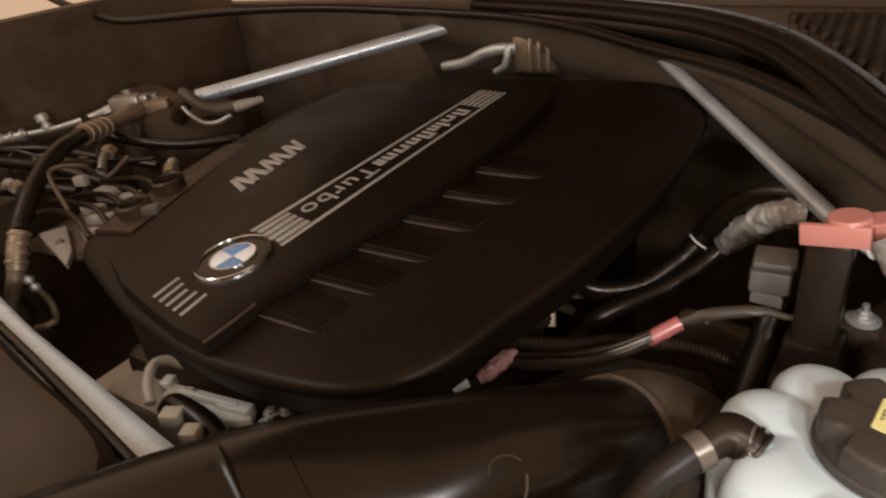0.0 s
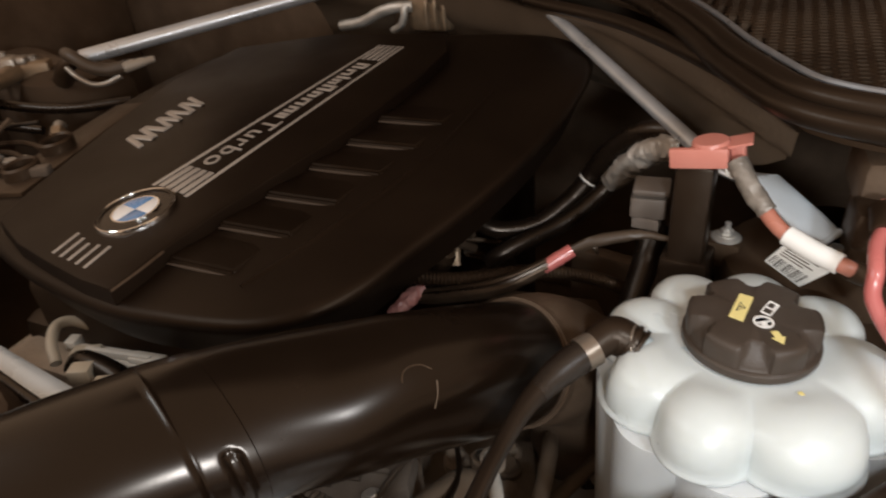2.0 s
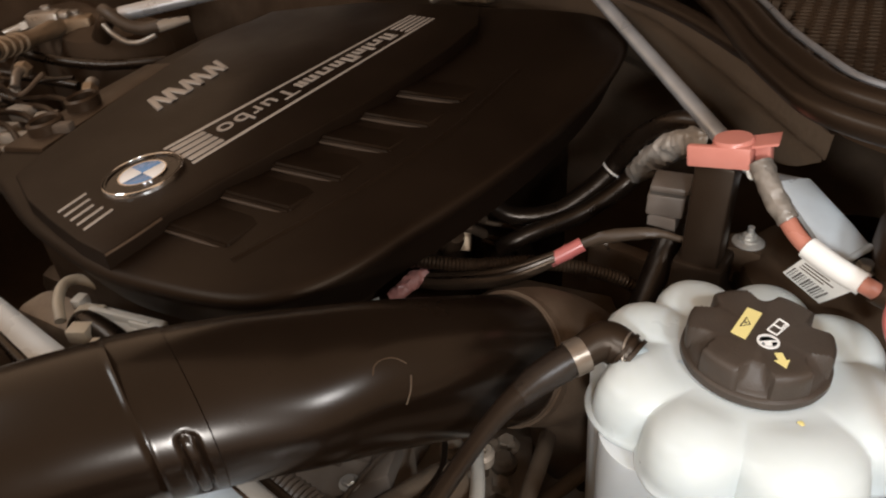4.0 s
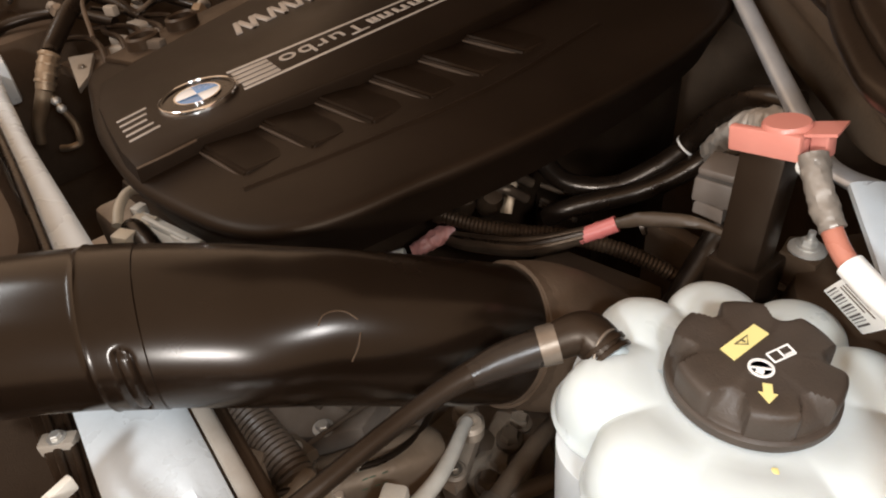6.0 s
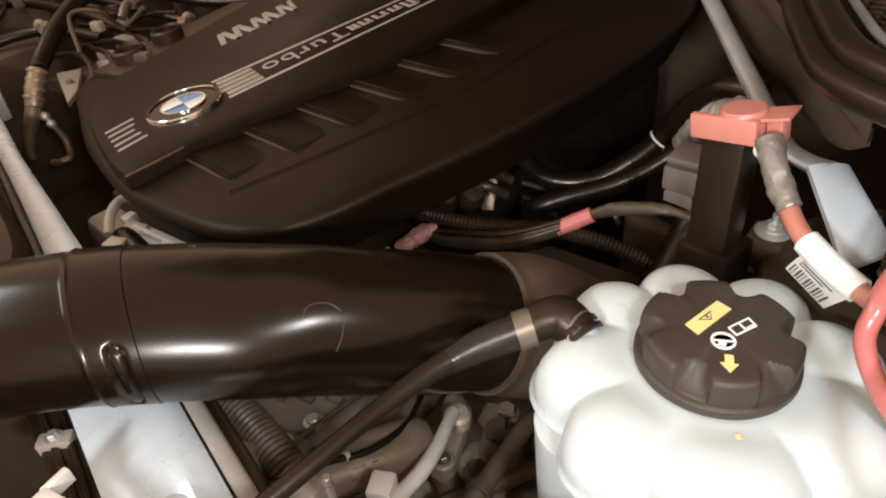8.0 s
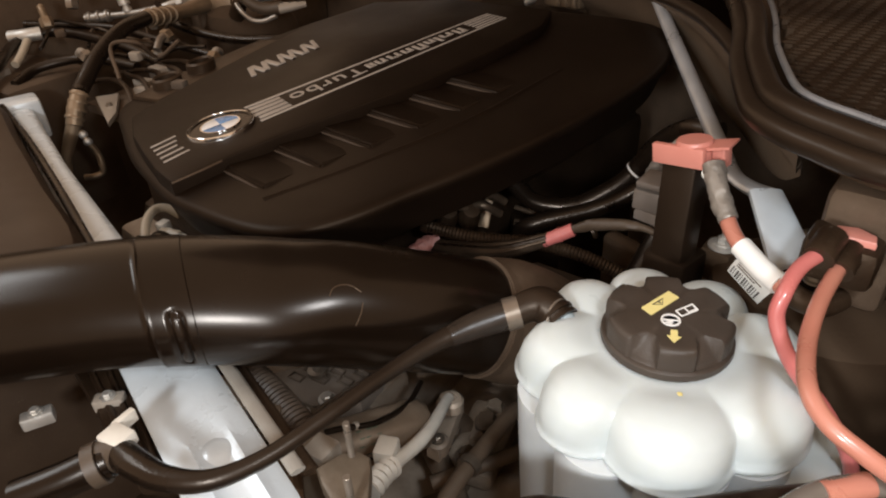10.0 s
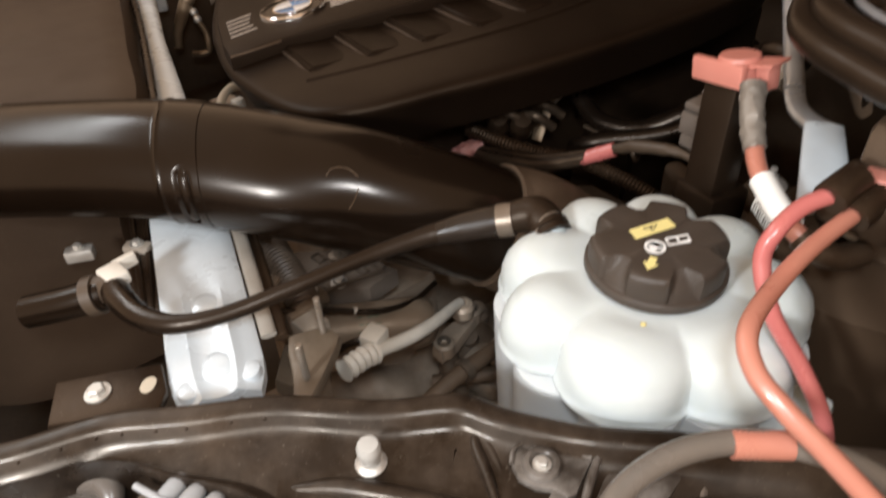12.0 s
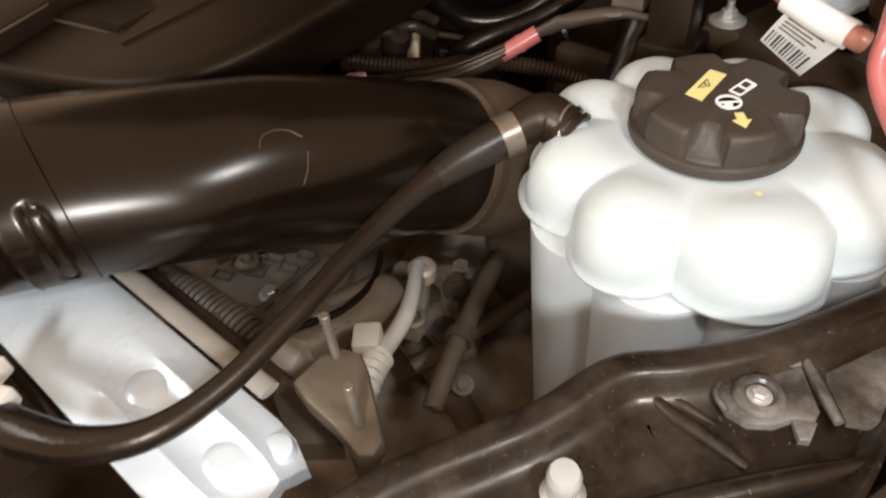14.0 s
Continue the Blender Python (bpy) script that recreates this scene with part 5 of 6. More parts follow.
part("case", lathe((0.250, -0.17, 0.69), [(0.0, 0), (0.04, 0), (0.052, 0.006), (0.055, 0.05), (0.052, 0.10), (0.04, 0.11), (0, 0.112)], 28, (0.25, 1, 0)), GRIME, acc)
part("rear_cover", prism([(0.225, -0.125), (0.25, -0.085), (0.308, -0.055), (0.318, -0.09), (0.30, -0.118), (0.27, -0.142)][::-1], 0.735, 0.756, 0.004), DUSTY, acc, "grey cover with moulded grooves")
for k in range(3):
    for m in range(2):
        cx, cy = 0.252 + 0.02 * k + 0.004 * m, -0.112 + 0.013 * k + 0.016 * m
        part("groove_rib", tube([(cx - 0.007, cy - 0.004, 0.7565), (cx + 0.007, cy - 0.001, 0.7565), (cx + 0.005, cy + 0.006, 0.7565), (cx - 0.008, cy + 0.004, 0.7565)], 0.0013, 6, 1, closed=True, straight=True), GREY, acc)
part("cable_stud", lathe((0.262, -0.095, 0.755), [(0.009, 0), (0.009, 0.006), (0.004, 0.007), (0.004, 0.016), (0, 0.017)], 14), CLAMPM, acc, "terminal stud")
for p in ((0.296, -0.11, 0.756), (0.275, -0.161, 0.752)):
    bolt(acc, p, 0.0055)
holder = thing("hose_bracket", (0.322, -0.181, 0.79), "small steel bracket bolted beside the corrugated hose", "bracket")
part("plate", prism([(0.309, -0.190), (0.328, -0.193), (0.336, -0.178), (0.326, -0.168), (0.311, -0.174)], 0.811, 0.8145, 0.001), PUMPM, holder)
part("leg", box(0.312, 0.330, -0.180, -0.172, 0.74, 0.812, 0.002, 8), PUMPM, holder, "bent leg")
bolt(holder, (0.322, -0.181, 0.8145), 0.0052)
part("cover_rim", tube([(0.305, -0.068, 0.757), (0.3025, -0.092, 0.7575), (0.301, -0.114, 0.7575), (0.298, -0.135, 0.757), (0.280, -0.146, 0.757)], 0.0022, 10, 6), GREY, acc, "pale raised rim")
part("ear", prism([(0.300, -0.186), (0.311, -0.165), (0.315, -0.128), (0.292, -0.130), (0.270, -0.166)][::-1], 0.757, 0.768, 0.003), OILYB, acc, "brown cast ear")
bolt(acc, (0.303, -0.140, 0.768), 0.0045)
lead = thing("sensor_lead", (0.34, -0.12, 0.76), "thin black sensor lead draped over the pump", "lead")
part("wire", tube([(0.335, -0.196, 0.802), (0.344, -0.168, 0.790), (0.343, -0.135, 0.772), (0.352, -0.100, 0.758), (0.349, -0.062, 0.748), (0.334, -0.030, 0.742)], 0.0026, 10, 8), RUBBER, lead)
part("tie", lathe((0.3465, -0.118, 0.7645), [(0.0024, -0.0016), (0.0036, -0.0016), (0.0036, 0.0016), (0.0024, 0.0016), (0.0024, -0.0016)], 14, (0.2, 0.9, -0.35)), PLUGM, lead, "pale tie")
drain = thing("oil_drain_pipe", (0.408, -0.03, 0.68), "grimy brown pipe running down beside the tank", "pipe")
part("pipe", tube([(0.418, -0.105, 0.690), (0.412, -0.065, 0.700), (0.407, -0.030, 0.701), (0.400, 0.022, 0.700), (0.392, 0.055, 0.685)], 0.0078, 14, 8), GRIMED, drain)
part("collar", lathe((0.4095, -0.048, 0.7008), [(0.0085, -0.004), (0.0108, -0.004), (0.0108, 0.004), (0.0085, 0.004), (0.0085, -0.004)], 20, (-0.14, 0.99, 0.02)), CLAMPM, drain, "dull clamp collar")
lugs = thing("alloy_lug", (0.35, -0.02, 0.66), "greasy alloy lug with two bolts beside the pump", "lug")
part("arm", prism([(0.333, 0.014), (0.347, 0.012), (0.368, -0.03), (0.372, -0.05), (0.358, -0.052), (0.344, -0.03)][::-1], 0.676, 0.69, 0.004), GRIME, lugs)
for p in ((0.34, 0.006, 0.69), (0.363, -0.041, 0.69)):
    part("eye", lathe(p, [(0.010, -0.012), (0.0105, 0.002), (0.0085, 0.004), (0, 0.004)], 20), GRIME, lugs)
    bolt(lugs, (p[0], p[1], p[2] + 0.004), 0.0045, material=CLAMPM)
cool = thing("oil_line", (0.32, -0.06, 0.62), "bright bent oil line with a bellows and a banjo fitting", "pipe")
part("pipe", tube([(0.402, -0.135, 0.7685), (0.3985, -0.115, 0.763), (0.391, -0.086, 0.753), (0.378, -0.056, 0.742), (0.364, -0.030, 0.733), (0.358, -0.018, 0.728)], [0.0056, 0.006, 0.0062, 0.0058, 0.0052, 0.005], 14, 8), PALE, cool)
part("bellows", tube([(0.4095, -0.1575, 0.7725), (0.4065, -0.148, 0.771), (0.403, -0.138, 0.769), (0.4005, -0.127, 0.766)], 0.0098, 16, 4, step=0.0034, ridges=0.0024), PALE, cool, "ringed bright bellows")
part("pipe_eye", lathe((0.3608, -0.017, 0.716), [(0.011, 0), (0.0115, 0.010), (0.009, 0.013), (0.005, 0.0135), (0.004, 0.011), (0, 0.011)], 22), GRIME, cool, "round pipe eye")
part("banjo", lathe((0.293, 0.044, 0.618), [(0.014, 0), (0.014, 0.01), (0.010, 0.014), (0.010, 0.02), (0.006, 0.023), (0, 0.023)], 18), GRIME, cool, "banjo bolt")
pump = thing("steering_pump", (0.33, -0.11, 0.60), "brown oily cylinder housing low in the bay", "pump")
part("barrel", lathe((0.306, -0.165, 0.728), [(0, 0), (0.020, 0), (0.0245, 0.004), (0.0245, 0.112), (0.0225, 0.122), (0.017, 0.128), (0, 0.129)], 40, (0.42, 0.88, -0.02)), PUMPM, pump)
part("collar", lathe((0.315, -0.146, 0.7276), [(0.0245, 0), (0.0262, 0.001), (0.0262, 0.012), (0.0245, 0.013)], 40, (0.42, 0.88, -0.02)), PUMPM, pump, "raised collar ring")
part("flange", lathe((0.325, 0.02, 0.615), [(0, 0), (0.026, 0), (0.026, 0.014), (0.02, 0.02), (0.009, 0.022), (0.009, 0.03), (0, 0.03)], 28, (0.2, -0.4, 1)), GRIMED, pump, "round alloy flange")
for k in range(9):
    a = 0.62 + 0.28 * (k % 3)
    y = 0.062 + 0.0075 * (k // 3) + 0.002 * (k % 2)
    axis, mid = Vector((0.42, 0.88, -0.02)).normalized(), Vector((0.306, -0.165, 0.728))
    side = axis.cross(Vector((0, 0, 1))).normalized()
    rim = mid + axis * y + (side * math.cos(a) + Vector((0, 0, 1)) * math.sin(a)) * 0.0242
    part("print_bar", tube([rim - axis * 0.0022, rim + axis * 0.0022], 0.0007, 6, straight=True), MARKM, pump, "faded green printed bar")
guard = thing("heat_shield", (0.42, -0.02, 0.60), "crumpled brown heat shield low beside the engine", "shield")


def crumpled(u, v):
    x, y = 0.242 + 0.318 * u, -0.26 + 0.44 * v
    q = Vector((x * 13, y * 13, 3.1))
    return (x, y, 0.585 + 0.06 * u + 0.03 * noise.noise(q) + 0.012 * noise.noise(q * 2.7) + 0.03 * max(0.0, 0.35 - u))


part("plate", sheet(crumpled, [k / 40 for k in range(41)], [k / 56 for k in range(57)], 0.004), GRIME, guard)
for k in range(5):
    x, y = 0.38 + 0.03 * k, -0.16 + 0.055 * (k * 2 % 5)
    bolt(guard, (x, y, 0.64 + 0.05 * (x - 0.38)), 0.006, (0.1, -0.2, 1), GRIME)
part("fold", tube([(0.37, -0.06, 0.655), (0.41, 0.0, 0.668), (0.45, 0.08, 0.675)], 0.007, 10, 6), GRIMED, guard, "rolled fold")
under = thing("subframe", (0.42, -0.05, 0.40), "oily brown subframe rail below the tank", "subframe")
part("rail", box(0.33, 0.47, -0.25, 0.25, 0.50, 0.58, 0.02, 10), GRIMED, under)
part("gusset", prism([(0.34, -0.05), (0.47, -0.12), (0.50, 0.0), (0.40, 0.08)], 0.575, 0.60, 0.006), GRIMED, under)
part("tie_rod", tube([(0.33, -0.02, 0.64), (0.40, -0.05, 0.62), (0.50, -0.12, 0.60)], 0.012, 14, 6), GRIMED, under, "dark rod")
for x, y, z, w in ((-0.03, -0.085, 0.782, 0.014), (0.01, -0.118, 0.80, 0.010), (0.045, -0.125, 0.80, 0.008)):
    pc = thing("cable_clip", (x, y, z), "pale plastic cable clip below the cover edge", "clip", "clips below the cover")
    part("body", box(x - w, x + w, y - 0.008, y + 0.008, z, z + 0.014, 0.002, 25), BEIGE, pc)
lp = thing("looped_hose", (-0.02, -0.10, 0.80), "small tan looped hose in front of the engine", "hose")
part("hose", tube([(-0.048, -0.106, 0.79), (-0.066, -0.092, 0.80), (-0.080, -0.074, 0.803), (-0.078, -0.06, 0.80), (-0.065, -0.05, 0.79)], 0.0055, 12, 8), BEIGE, lp)


# ---- front crossmember and lamp ----
EDGE = [(0.36, -0.50), (0.40, -0.42), (0.425, -0.36), (0.437, -0.308), (0.459, -0.266), (0.482, -0.22), (0.518, -0.174), (0.540, -0.135), (0.566, -0.117), (0.597, -0.09), (0.632, -0.048), (0.66, -0.017), (0.70, 0.03), (0.74, 0.07)]
ED = spline([(x, y, 0.863) for x, y in EDGE], 6)
ED = evenly(ED, 0.004)
NOR = []
for i in range(len(ED)):
    d = (ED[min(i + 1, len(ED) - 1)] - ED[max(0, i - 1)]).normalized()
    NOR.append(Vector((d.y, -d.x, 0)))


def member(u, v):
    i = int(round(u))
    k, z = v
    t = i / (len(ED) - 1)
    extra = float(np.interp(t, (0, 0.27, 0.33, 0.40, 0.47, 0.56, 0.66, 0.72, 0.78, 1), (0.002, 0.004, 0.012, 0.036, 0.058, 0.07, 0.066, 0.03, 0.012, 0.012)))
    return ED[i] + NOR[i] * (k if k < 0.02 else 0.02 + (k - 0.02) / 0.072 * extra) + Vector((0, 0, z))


PROFILE = [(0.0, -0.05), (-0.0005, -0.006), (0.0002, -0.0016), (0.0015, -0.0004), (0.004, 0.0), (0.0095, 0.0), (0.0122, -0.0008), (0.0142, -0.003), (0.0162, -0.0075), (0.019, -0.0105), (0.024, -0.0115), (0.030, -0.012), (0.055, -0.0135), (0.07, -0.014), (0.078, -0.010), (0.083, -0.009), (0.088, -0.014), (0.09, -0.03), (0.092, -0.06)]
cross = thing("front_crossmember", (0.55, -0.17, 0.80), "glossy black painted crossmember with dusty patches", "body panel")
part("panel", sheet(member, list(range(len(ED))), PROFILE, 0.002), PAINT, cross)
part("crease", tube([(0.552, -0.1315, 0.8500), (0.567, -0.1425, 0.8505), (0.584, -0.1475, 0.8505), (0.602, -0.1535, 0.8500)], [0.0015, 0.0034, 0.0036, 0.0022], 14, 8), PAINT, cross, "pressed crease")
part("crease", tube([(0.559, -0.1345, 0.8495), (0.57, -0.1365, 0.8500), (0.5875, -0.1402, 0.8492)], [0.0015, 0.0028, 0.0018], 12, 6), PAINT, cross, "pressed crease")
part("front_ridge", tube([(0.533, -0.236, 0.8465), (0.547, -0.216, 0.8485), (0.566, -0.197, 0.850), (0.590, -0.175, 0.8505), (0.615, -0.1535, 0.8505), (0.643, -0.129, 0.8495)], [0.003, 0.0055, 0.006, 0.006, 0.0055, 0.003], 18, 8), PAINT, cross, "rolled front ridge")
# tiny raised beads, added to give the lip its sparkles
for u, k in ((41, 0.0145), (46, 0.0145), (51, 0.0145), (55, 0.0146), (60, 0.0145), (64, 0.0146), (70, 0.0145), (75, 0.0145)):
    p = ED[u] + NOR[u] * k
    part("glint_bead", lathe((p.x, p.y, 0.8585), [(0.0, -0.0005), (0.0011, 0.0), (0.0008, 0.0012), (0, 0.0015)], 10), PAINT, cross, "small raised paint bead, added to catch a glint")
stop = thing("bump_stop", (0.5435, -0.1915, 0.845), "pale rubber-tipped bonnet bump stop on the crossmember", "bump stop")
part("collar", lathe((0.5435, -0.1915, 0.8475), [(0.0085, 0), (0.0088, 0.003), (0.0065, 0.005), (0, 0.005)], 24), STEEL, stop, "zinc collar")
part("pin", lathe((0.5435, -0.1915, 0.8495), [(0.0055, 0), (0.0055, 0.007), (0.0064, 0.009), (0.0066, 0.014), (0.0055, 0.017), (0, 0.0178)], 24), STOPM, stop, "pale rubber tip")
stop.location += Vector((0.001, -0.0035, 0.0005))
mount = thing("mounting_plate", (0.60, -0.118, 0.85), "dusty black lamp mounting plate with a steel screw", "bracket")
part("plate", prism([(0.583, -0.125), (0.587, -0.1165), (0.611, -0.0985), (0.6215, -0.119), (0.6205, -0.124), (0.613, -0.1265), (0.607, -0.133), (0.598, -0.137), (0.590, -0.1355), (0.5845, -0.1305)][::-1], 0.848, 0.8545, 0.0012), TABM, mount)
part("rim", tube([(0.5895, -0.1355, 0.8548), (0.584, -0.1300, 0.8548), (0.5832, -0.1245, 0.8548), (0.5872, -0.1168, 0.8548), (0.598, -0.1085, 0.8548), (0.6105, -0.099, 0.8548)], 0.0013, 8, 6), TABM, mount, "rounded plate rim")
part("ring", lathe((0.599, -0.1228, 0.8545), [(0.0055, 0), (0.0098, 0), (0.0104, 0.0012), (0.0092, 0.0030), (0.0068, 0.0034), (0.0055, 0.0018), (0.0055, 0)], 32), TABM, mount, "raised ring")
part("hook", prism([(0.6125, -0.1262), (0.6165, -0.1345), (0.6205, -0.133), (0.6215, -0.1235)][::-1], 0.848, 0.8535, 0.0008), TABM, mount, "short moulded hook")
part("divider", tube([(0.6125, -0.0965, 0.8545), (0.620, -0.1085, 0.8545), (0.6285, -0.1205, 0.8535)], [0.002, 0.0026, 0.002], 10, 6), TABM, mount, "raised dividing rib")
part("wing", prism([(0.6165, -0.0915), (0.643, -0.064), (0.6535, -0.102), (0.640, -0.1155), (0.6315, -0.118)][::-1], 0.846, 0.8515, 0.0015), TABM, mount, "flat dusty wing")
bolt(mount, (0.599, -0.1228, 0.8550), 0.0034)
lamp = thing("headlamp_housing", (0.60, -0.25, 0.70), "grey and brown plastic headlamp housing in front of the crossmember", "headlamp")
part("body", prism([(0.42, -0.40), (0.445, -0.33), (0.47, -0.322), (0.57, -0.235), (0.65, -0.12), (0.69, -0.05), (0.80, -0.06), (0.78, -0.30), (0.55, -0.45)], 0.72, 0.812, 0.006), AIRBOX, lamp)
for k in range(9):
    t = k / 8
    c = Vector((0.4965 + 0.088 * t, -0.2885 + 0.051 * t, 0.8475))
    n = Vector((0.5, -0.865, 0.0))
    part("cooling_fin", tube([c + n * 0.0135, c + n * 0.006, c - n * 0.001, c - n * 0.0055, c - n * 0.0078, c - n * 0.0086], [0.0050, 0.0056, 0.0057, 0.0049, 0.0032, 0.0008], 16, straight=True, flat=0.9), LENS, lamp, "pale rounded fin")
part("fin_rail", tube([(0.486, -0.3055, 0.851), (0.531, -0.279, 0.851), (0.585, -0.2475, 0.851)], 0.0021, 10, 4), LENS, lamp, "pale rail")
fin_box = part("fin_box", prism([(0.489, -0.303), (0.495, -0.296), (0.592, -0.233), (0.605, -0.245), (0.515, -0.307), (0.494, -0.312)][::-1], 0.79, 0.849, 0.003), GREY, lamp, "grey box below the fins")
part("box_seam", tube([(0.4945, -0.3125, 0.835), (0.515, -0.3075, 0.836), (0.606, -0.2455, 0.836)], 0.0016, 8, straight=True), TABM, fin_box, "pale moulded seam")
part("side_shell", prism([(0.425, -0.385), (0.432, -0.355), (0.450, -0.322), (0.474, -0.319), (0.485, -0.335), (0.50, -0.36), (0.48, -0.42)], 0.79, 0.83, 0.006), SHELLM, lamp, "brown moulded shell")
for k in range(4):
    t = 0.14 + 0.24 * k
    c = Vector((0.515, -0.307, 0.820)).lerp(Vector((0.605, -0.245, 0.820)), t)
    part("box_panel", box(c.x - 0.0085, c.x + 0.0085, c.y - 0.0022, c.y + 0.0012, 0.807, 0.832, 0.001, 34.6), SHELLM, fin_box, "inset grey panel")
part("bulb_cover", prism([(0.643, -0.049), (0.677, -0.008), (0.722, -0.05), (0.703, -0.072), (0.66, -0.070)][::-1], 0.825, 0.848, 0.004), DUSTY, lamp, "square brown lid")
for a, b in (((0.644, -0.050), (0.677, -0.0095)), ((0.644, -0.050), (0.659, -0.069)), ((0.677, -0.0095), (0.718, -0.05))):
    part("lid_rim", tube([(*a, 0.848), (*b, 0.848)], 0.0022, 8, straight=True), DUSTY, lamp)
part("reflector", prism([(0.657, -0.075), (0.708, -0.074), (0.72, -0.10), (0.683, -0.112)][::-1], 0.83, 0.852, 0.002), LENS, lamp, "pale grey panel")
part("lid_hook", tube([(0.69, -0.05, 0.848), (0.70, -0.056, 0.858), (0.705, -0.068, 0.85)], 0.004, 8, 4), GREYD, lamp, "moulded hook")
part("shell_fold", tube([(0.425, -0.385, 0.824), (0.437, -0.352, 0.829), (0.452, -0.326, 0.831), (0.466, -0.321, 0.829), (0.476, -0.328, 0.822)], [0.006, 0.008, 0.009, 0.007, 0.004], 14, 8), SHELLM, lamp, "soft moulded fold")
plate = part("label_plate", prism([(0.588, -0.213), (0.634, -0.156), (0.648, -0.165), (0.606, -0.226)], 0.835, 0.8555, 0.002), RELAYM, lamp, "grey moulded plate")
rng = random.Random(4)
for k in range(22):
    t = rng.uniform(0, 1)
    row = rng.choice((0, 0.5, 1))
    cx, cy = 0.5935 + 0.042 * t + 0.009 * row, -0.2105 + 0.050 * t - 0.007 * row
    w = rng.uniform(0.0005, 0.0016)
    part("plate_line", box(cx - w, cx + w, cy - rng.uniform(0.001, 0.003), cy + rng.uniform(0.001, 0.003), 0.8545, 0.8564, 0.0005, rng.choice((50, 50, -40))), PLUGM, plate, "pale moulded stroke")
slot = thing("slotted_bracket", (0.40, -0.29, 0.82), "brown slotted steel bracket with a pale bolt", "bracket")
part("plate", prism([(0.36, -0.335), (0.372, -0.300), (0.384, -0.272), (0.41, -0.275), (0.425, -0.285), (0.41, -0.31), (0.395, -0.345)][::-1], 0.826, 0.832, 0.002), PLASTIC, slot)
part("slot", lathe((0.399, -0.284, 0.8322), [(0.0068, 0), (0.0068, 0.0006), (0, 0.0006)], 20, shape=lambda a, z: 1 - 0.3 * math.sin(a + 0.6) ** 2), BEIGE, slot, "pale oval slot")
bolt(slot, (0.387, -0.313, 0.832), 0.0056)


# ---- clutter at the far side of the bay ----
for k, (pts, r) in enumerate((([(-0.57, -0.11, 0.86), (-0.66, -0.05, 0.872), (-0.75, 0.02, 0.885), (-0.74, 0.09, 0.885), (-0.60, 0.14, 0.87), (-0.50, 0.16, 0.85)], 0.009),
                              ([(-0.60, -0.05, 0.85), (-0.62, 0.0, 0.862), (-0.58, 0.07, 0.868), (-0.48, 0.11, 0.86)], 0.008),
                              ([(-0.80, 0.05, 0.90), (-0.70, 0.16, 0.885), (-0.58, 0.2, 0.87), (-0.47, 0.24, 0.85)], 0.007),
                              ([(-0.72, 0.28, 0.90), (-0.62, 0.26, 0.88), (-0.50, 0.30, 0.86), (-0.40, 0.36, 0.86)], 0.008))):
    h = thing("coolant_pipe", pts[0], "thin dusty black hose crossing the far corner of the bay", "hose", "far hoses")
    part("hose", tube(pts, r, 12, 8), RUBBER, h)
fit1 = thing("hose_joint", (-0.74, 0.03, 0.89), "pale metal joint on a thin hose", "joint")
part("body", tube([(-0.765, 0.01, 0.89), (-0.745, 0.03, 0.892), (-0.735, 0.055, 0.892)], 0.012, 12, 4), STEEL, fit1)
part("stub", tube([(-0.74, 0.03, 0.885), (-0.70, 0.0, 0.87), (-0.68, -0.02, 0.862)], 0.007, 10, 4), BEIGE, fit1, "cream stub pipe")
carrier = thing("wiring_carrier", (-0.40, 0.08, 0.83), "grey plastic wiring carrier with pale plug blocks", "wiring")
part("tray", prism([(-0.44, 0.0), (-0.34, 0.01), (-0.30, 0.10), (-0.36, 0.17), (-0.46, 0.13)], 0.825, 0.84, 0.004), GREYD, carrier)
for x, y, z, w, d, a in ((-0.405, 0.085, 0.853, 0.034, 0.016, 20), (-0.365, 0.07, 0.852, 0.04, 0.014, 35), (-0.43, 0.125, 0.858, 0.036, 0.02, 10), (-0.345, 0.045, 0.847, 0.03, 0.012, 30), (-0.38, 0.13, 0.855, 0.03, 0.018, 40)):
    part("plug_block", box(x - w / 2, x + w / 2, y - d / 2, y + d / 2, z - 0.012, z + 0.008, 0.003, a), PLUGM, carrier, "pale grey plug")
for k in range(5):
    y = 0.03 + 0.03 * k
    part("lead", tube([(-0.33, y, 0.85), (-0.38, y + 0.015, 0.865), (-0.45, y + 0.02, 0.86), (-0.53, y + 0.05 * (k % 2), 0.845)], 0.0042, 8, 6), PLASTIC, carrier)
panel = thing("radiator_shroud", (-0.62, 0.0, 0.70), "dark dusty plastic shroud in the far corner", "shroud")
part("body", box(-0.80, -0.58, -0.10, 0.06, 0.60, 0.85, 0.012, 12), GREYD, panel)
part("rim", tube([(-0.80, -0.08, 0.85), (-0.70, -0.10, 0.852), (-0.60, -0.11, 0.85)], 0.006, 10, 4), GREYD, panel)
part("clip", box(-0.70, -0.67, -0.06, -0.035, 0.848, 0.862, 0.003, 20), PLUGM, panel, "pale clip")
wing = thing("headlamp_backing", (-0.74, 0.42, 0.80), "dark pressed inner panel at the far strut tower", "panel")
part("face", box(-0.84, -0.60, 0.36, 0.48, 0.55, 0.90, 0.03, -20), GREYD, wing)
part("tower_cap", lathe((-0.58, 0.40, 0.55), [(0.10, 0), (0.095, 0.30), (0.08, 0.335), (0.05, 0.345), (0, 0.346)], 28), DARK, wing, "black strut tower")

# ---- more wiring beside the engine ----
inj = thing("injector_plugs", (0.235, 0.13, 0.80), "cluster of round black plugs below the cover edge", "plug")
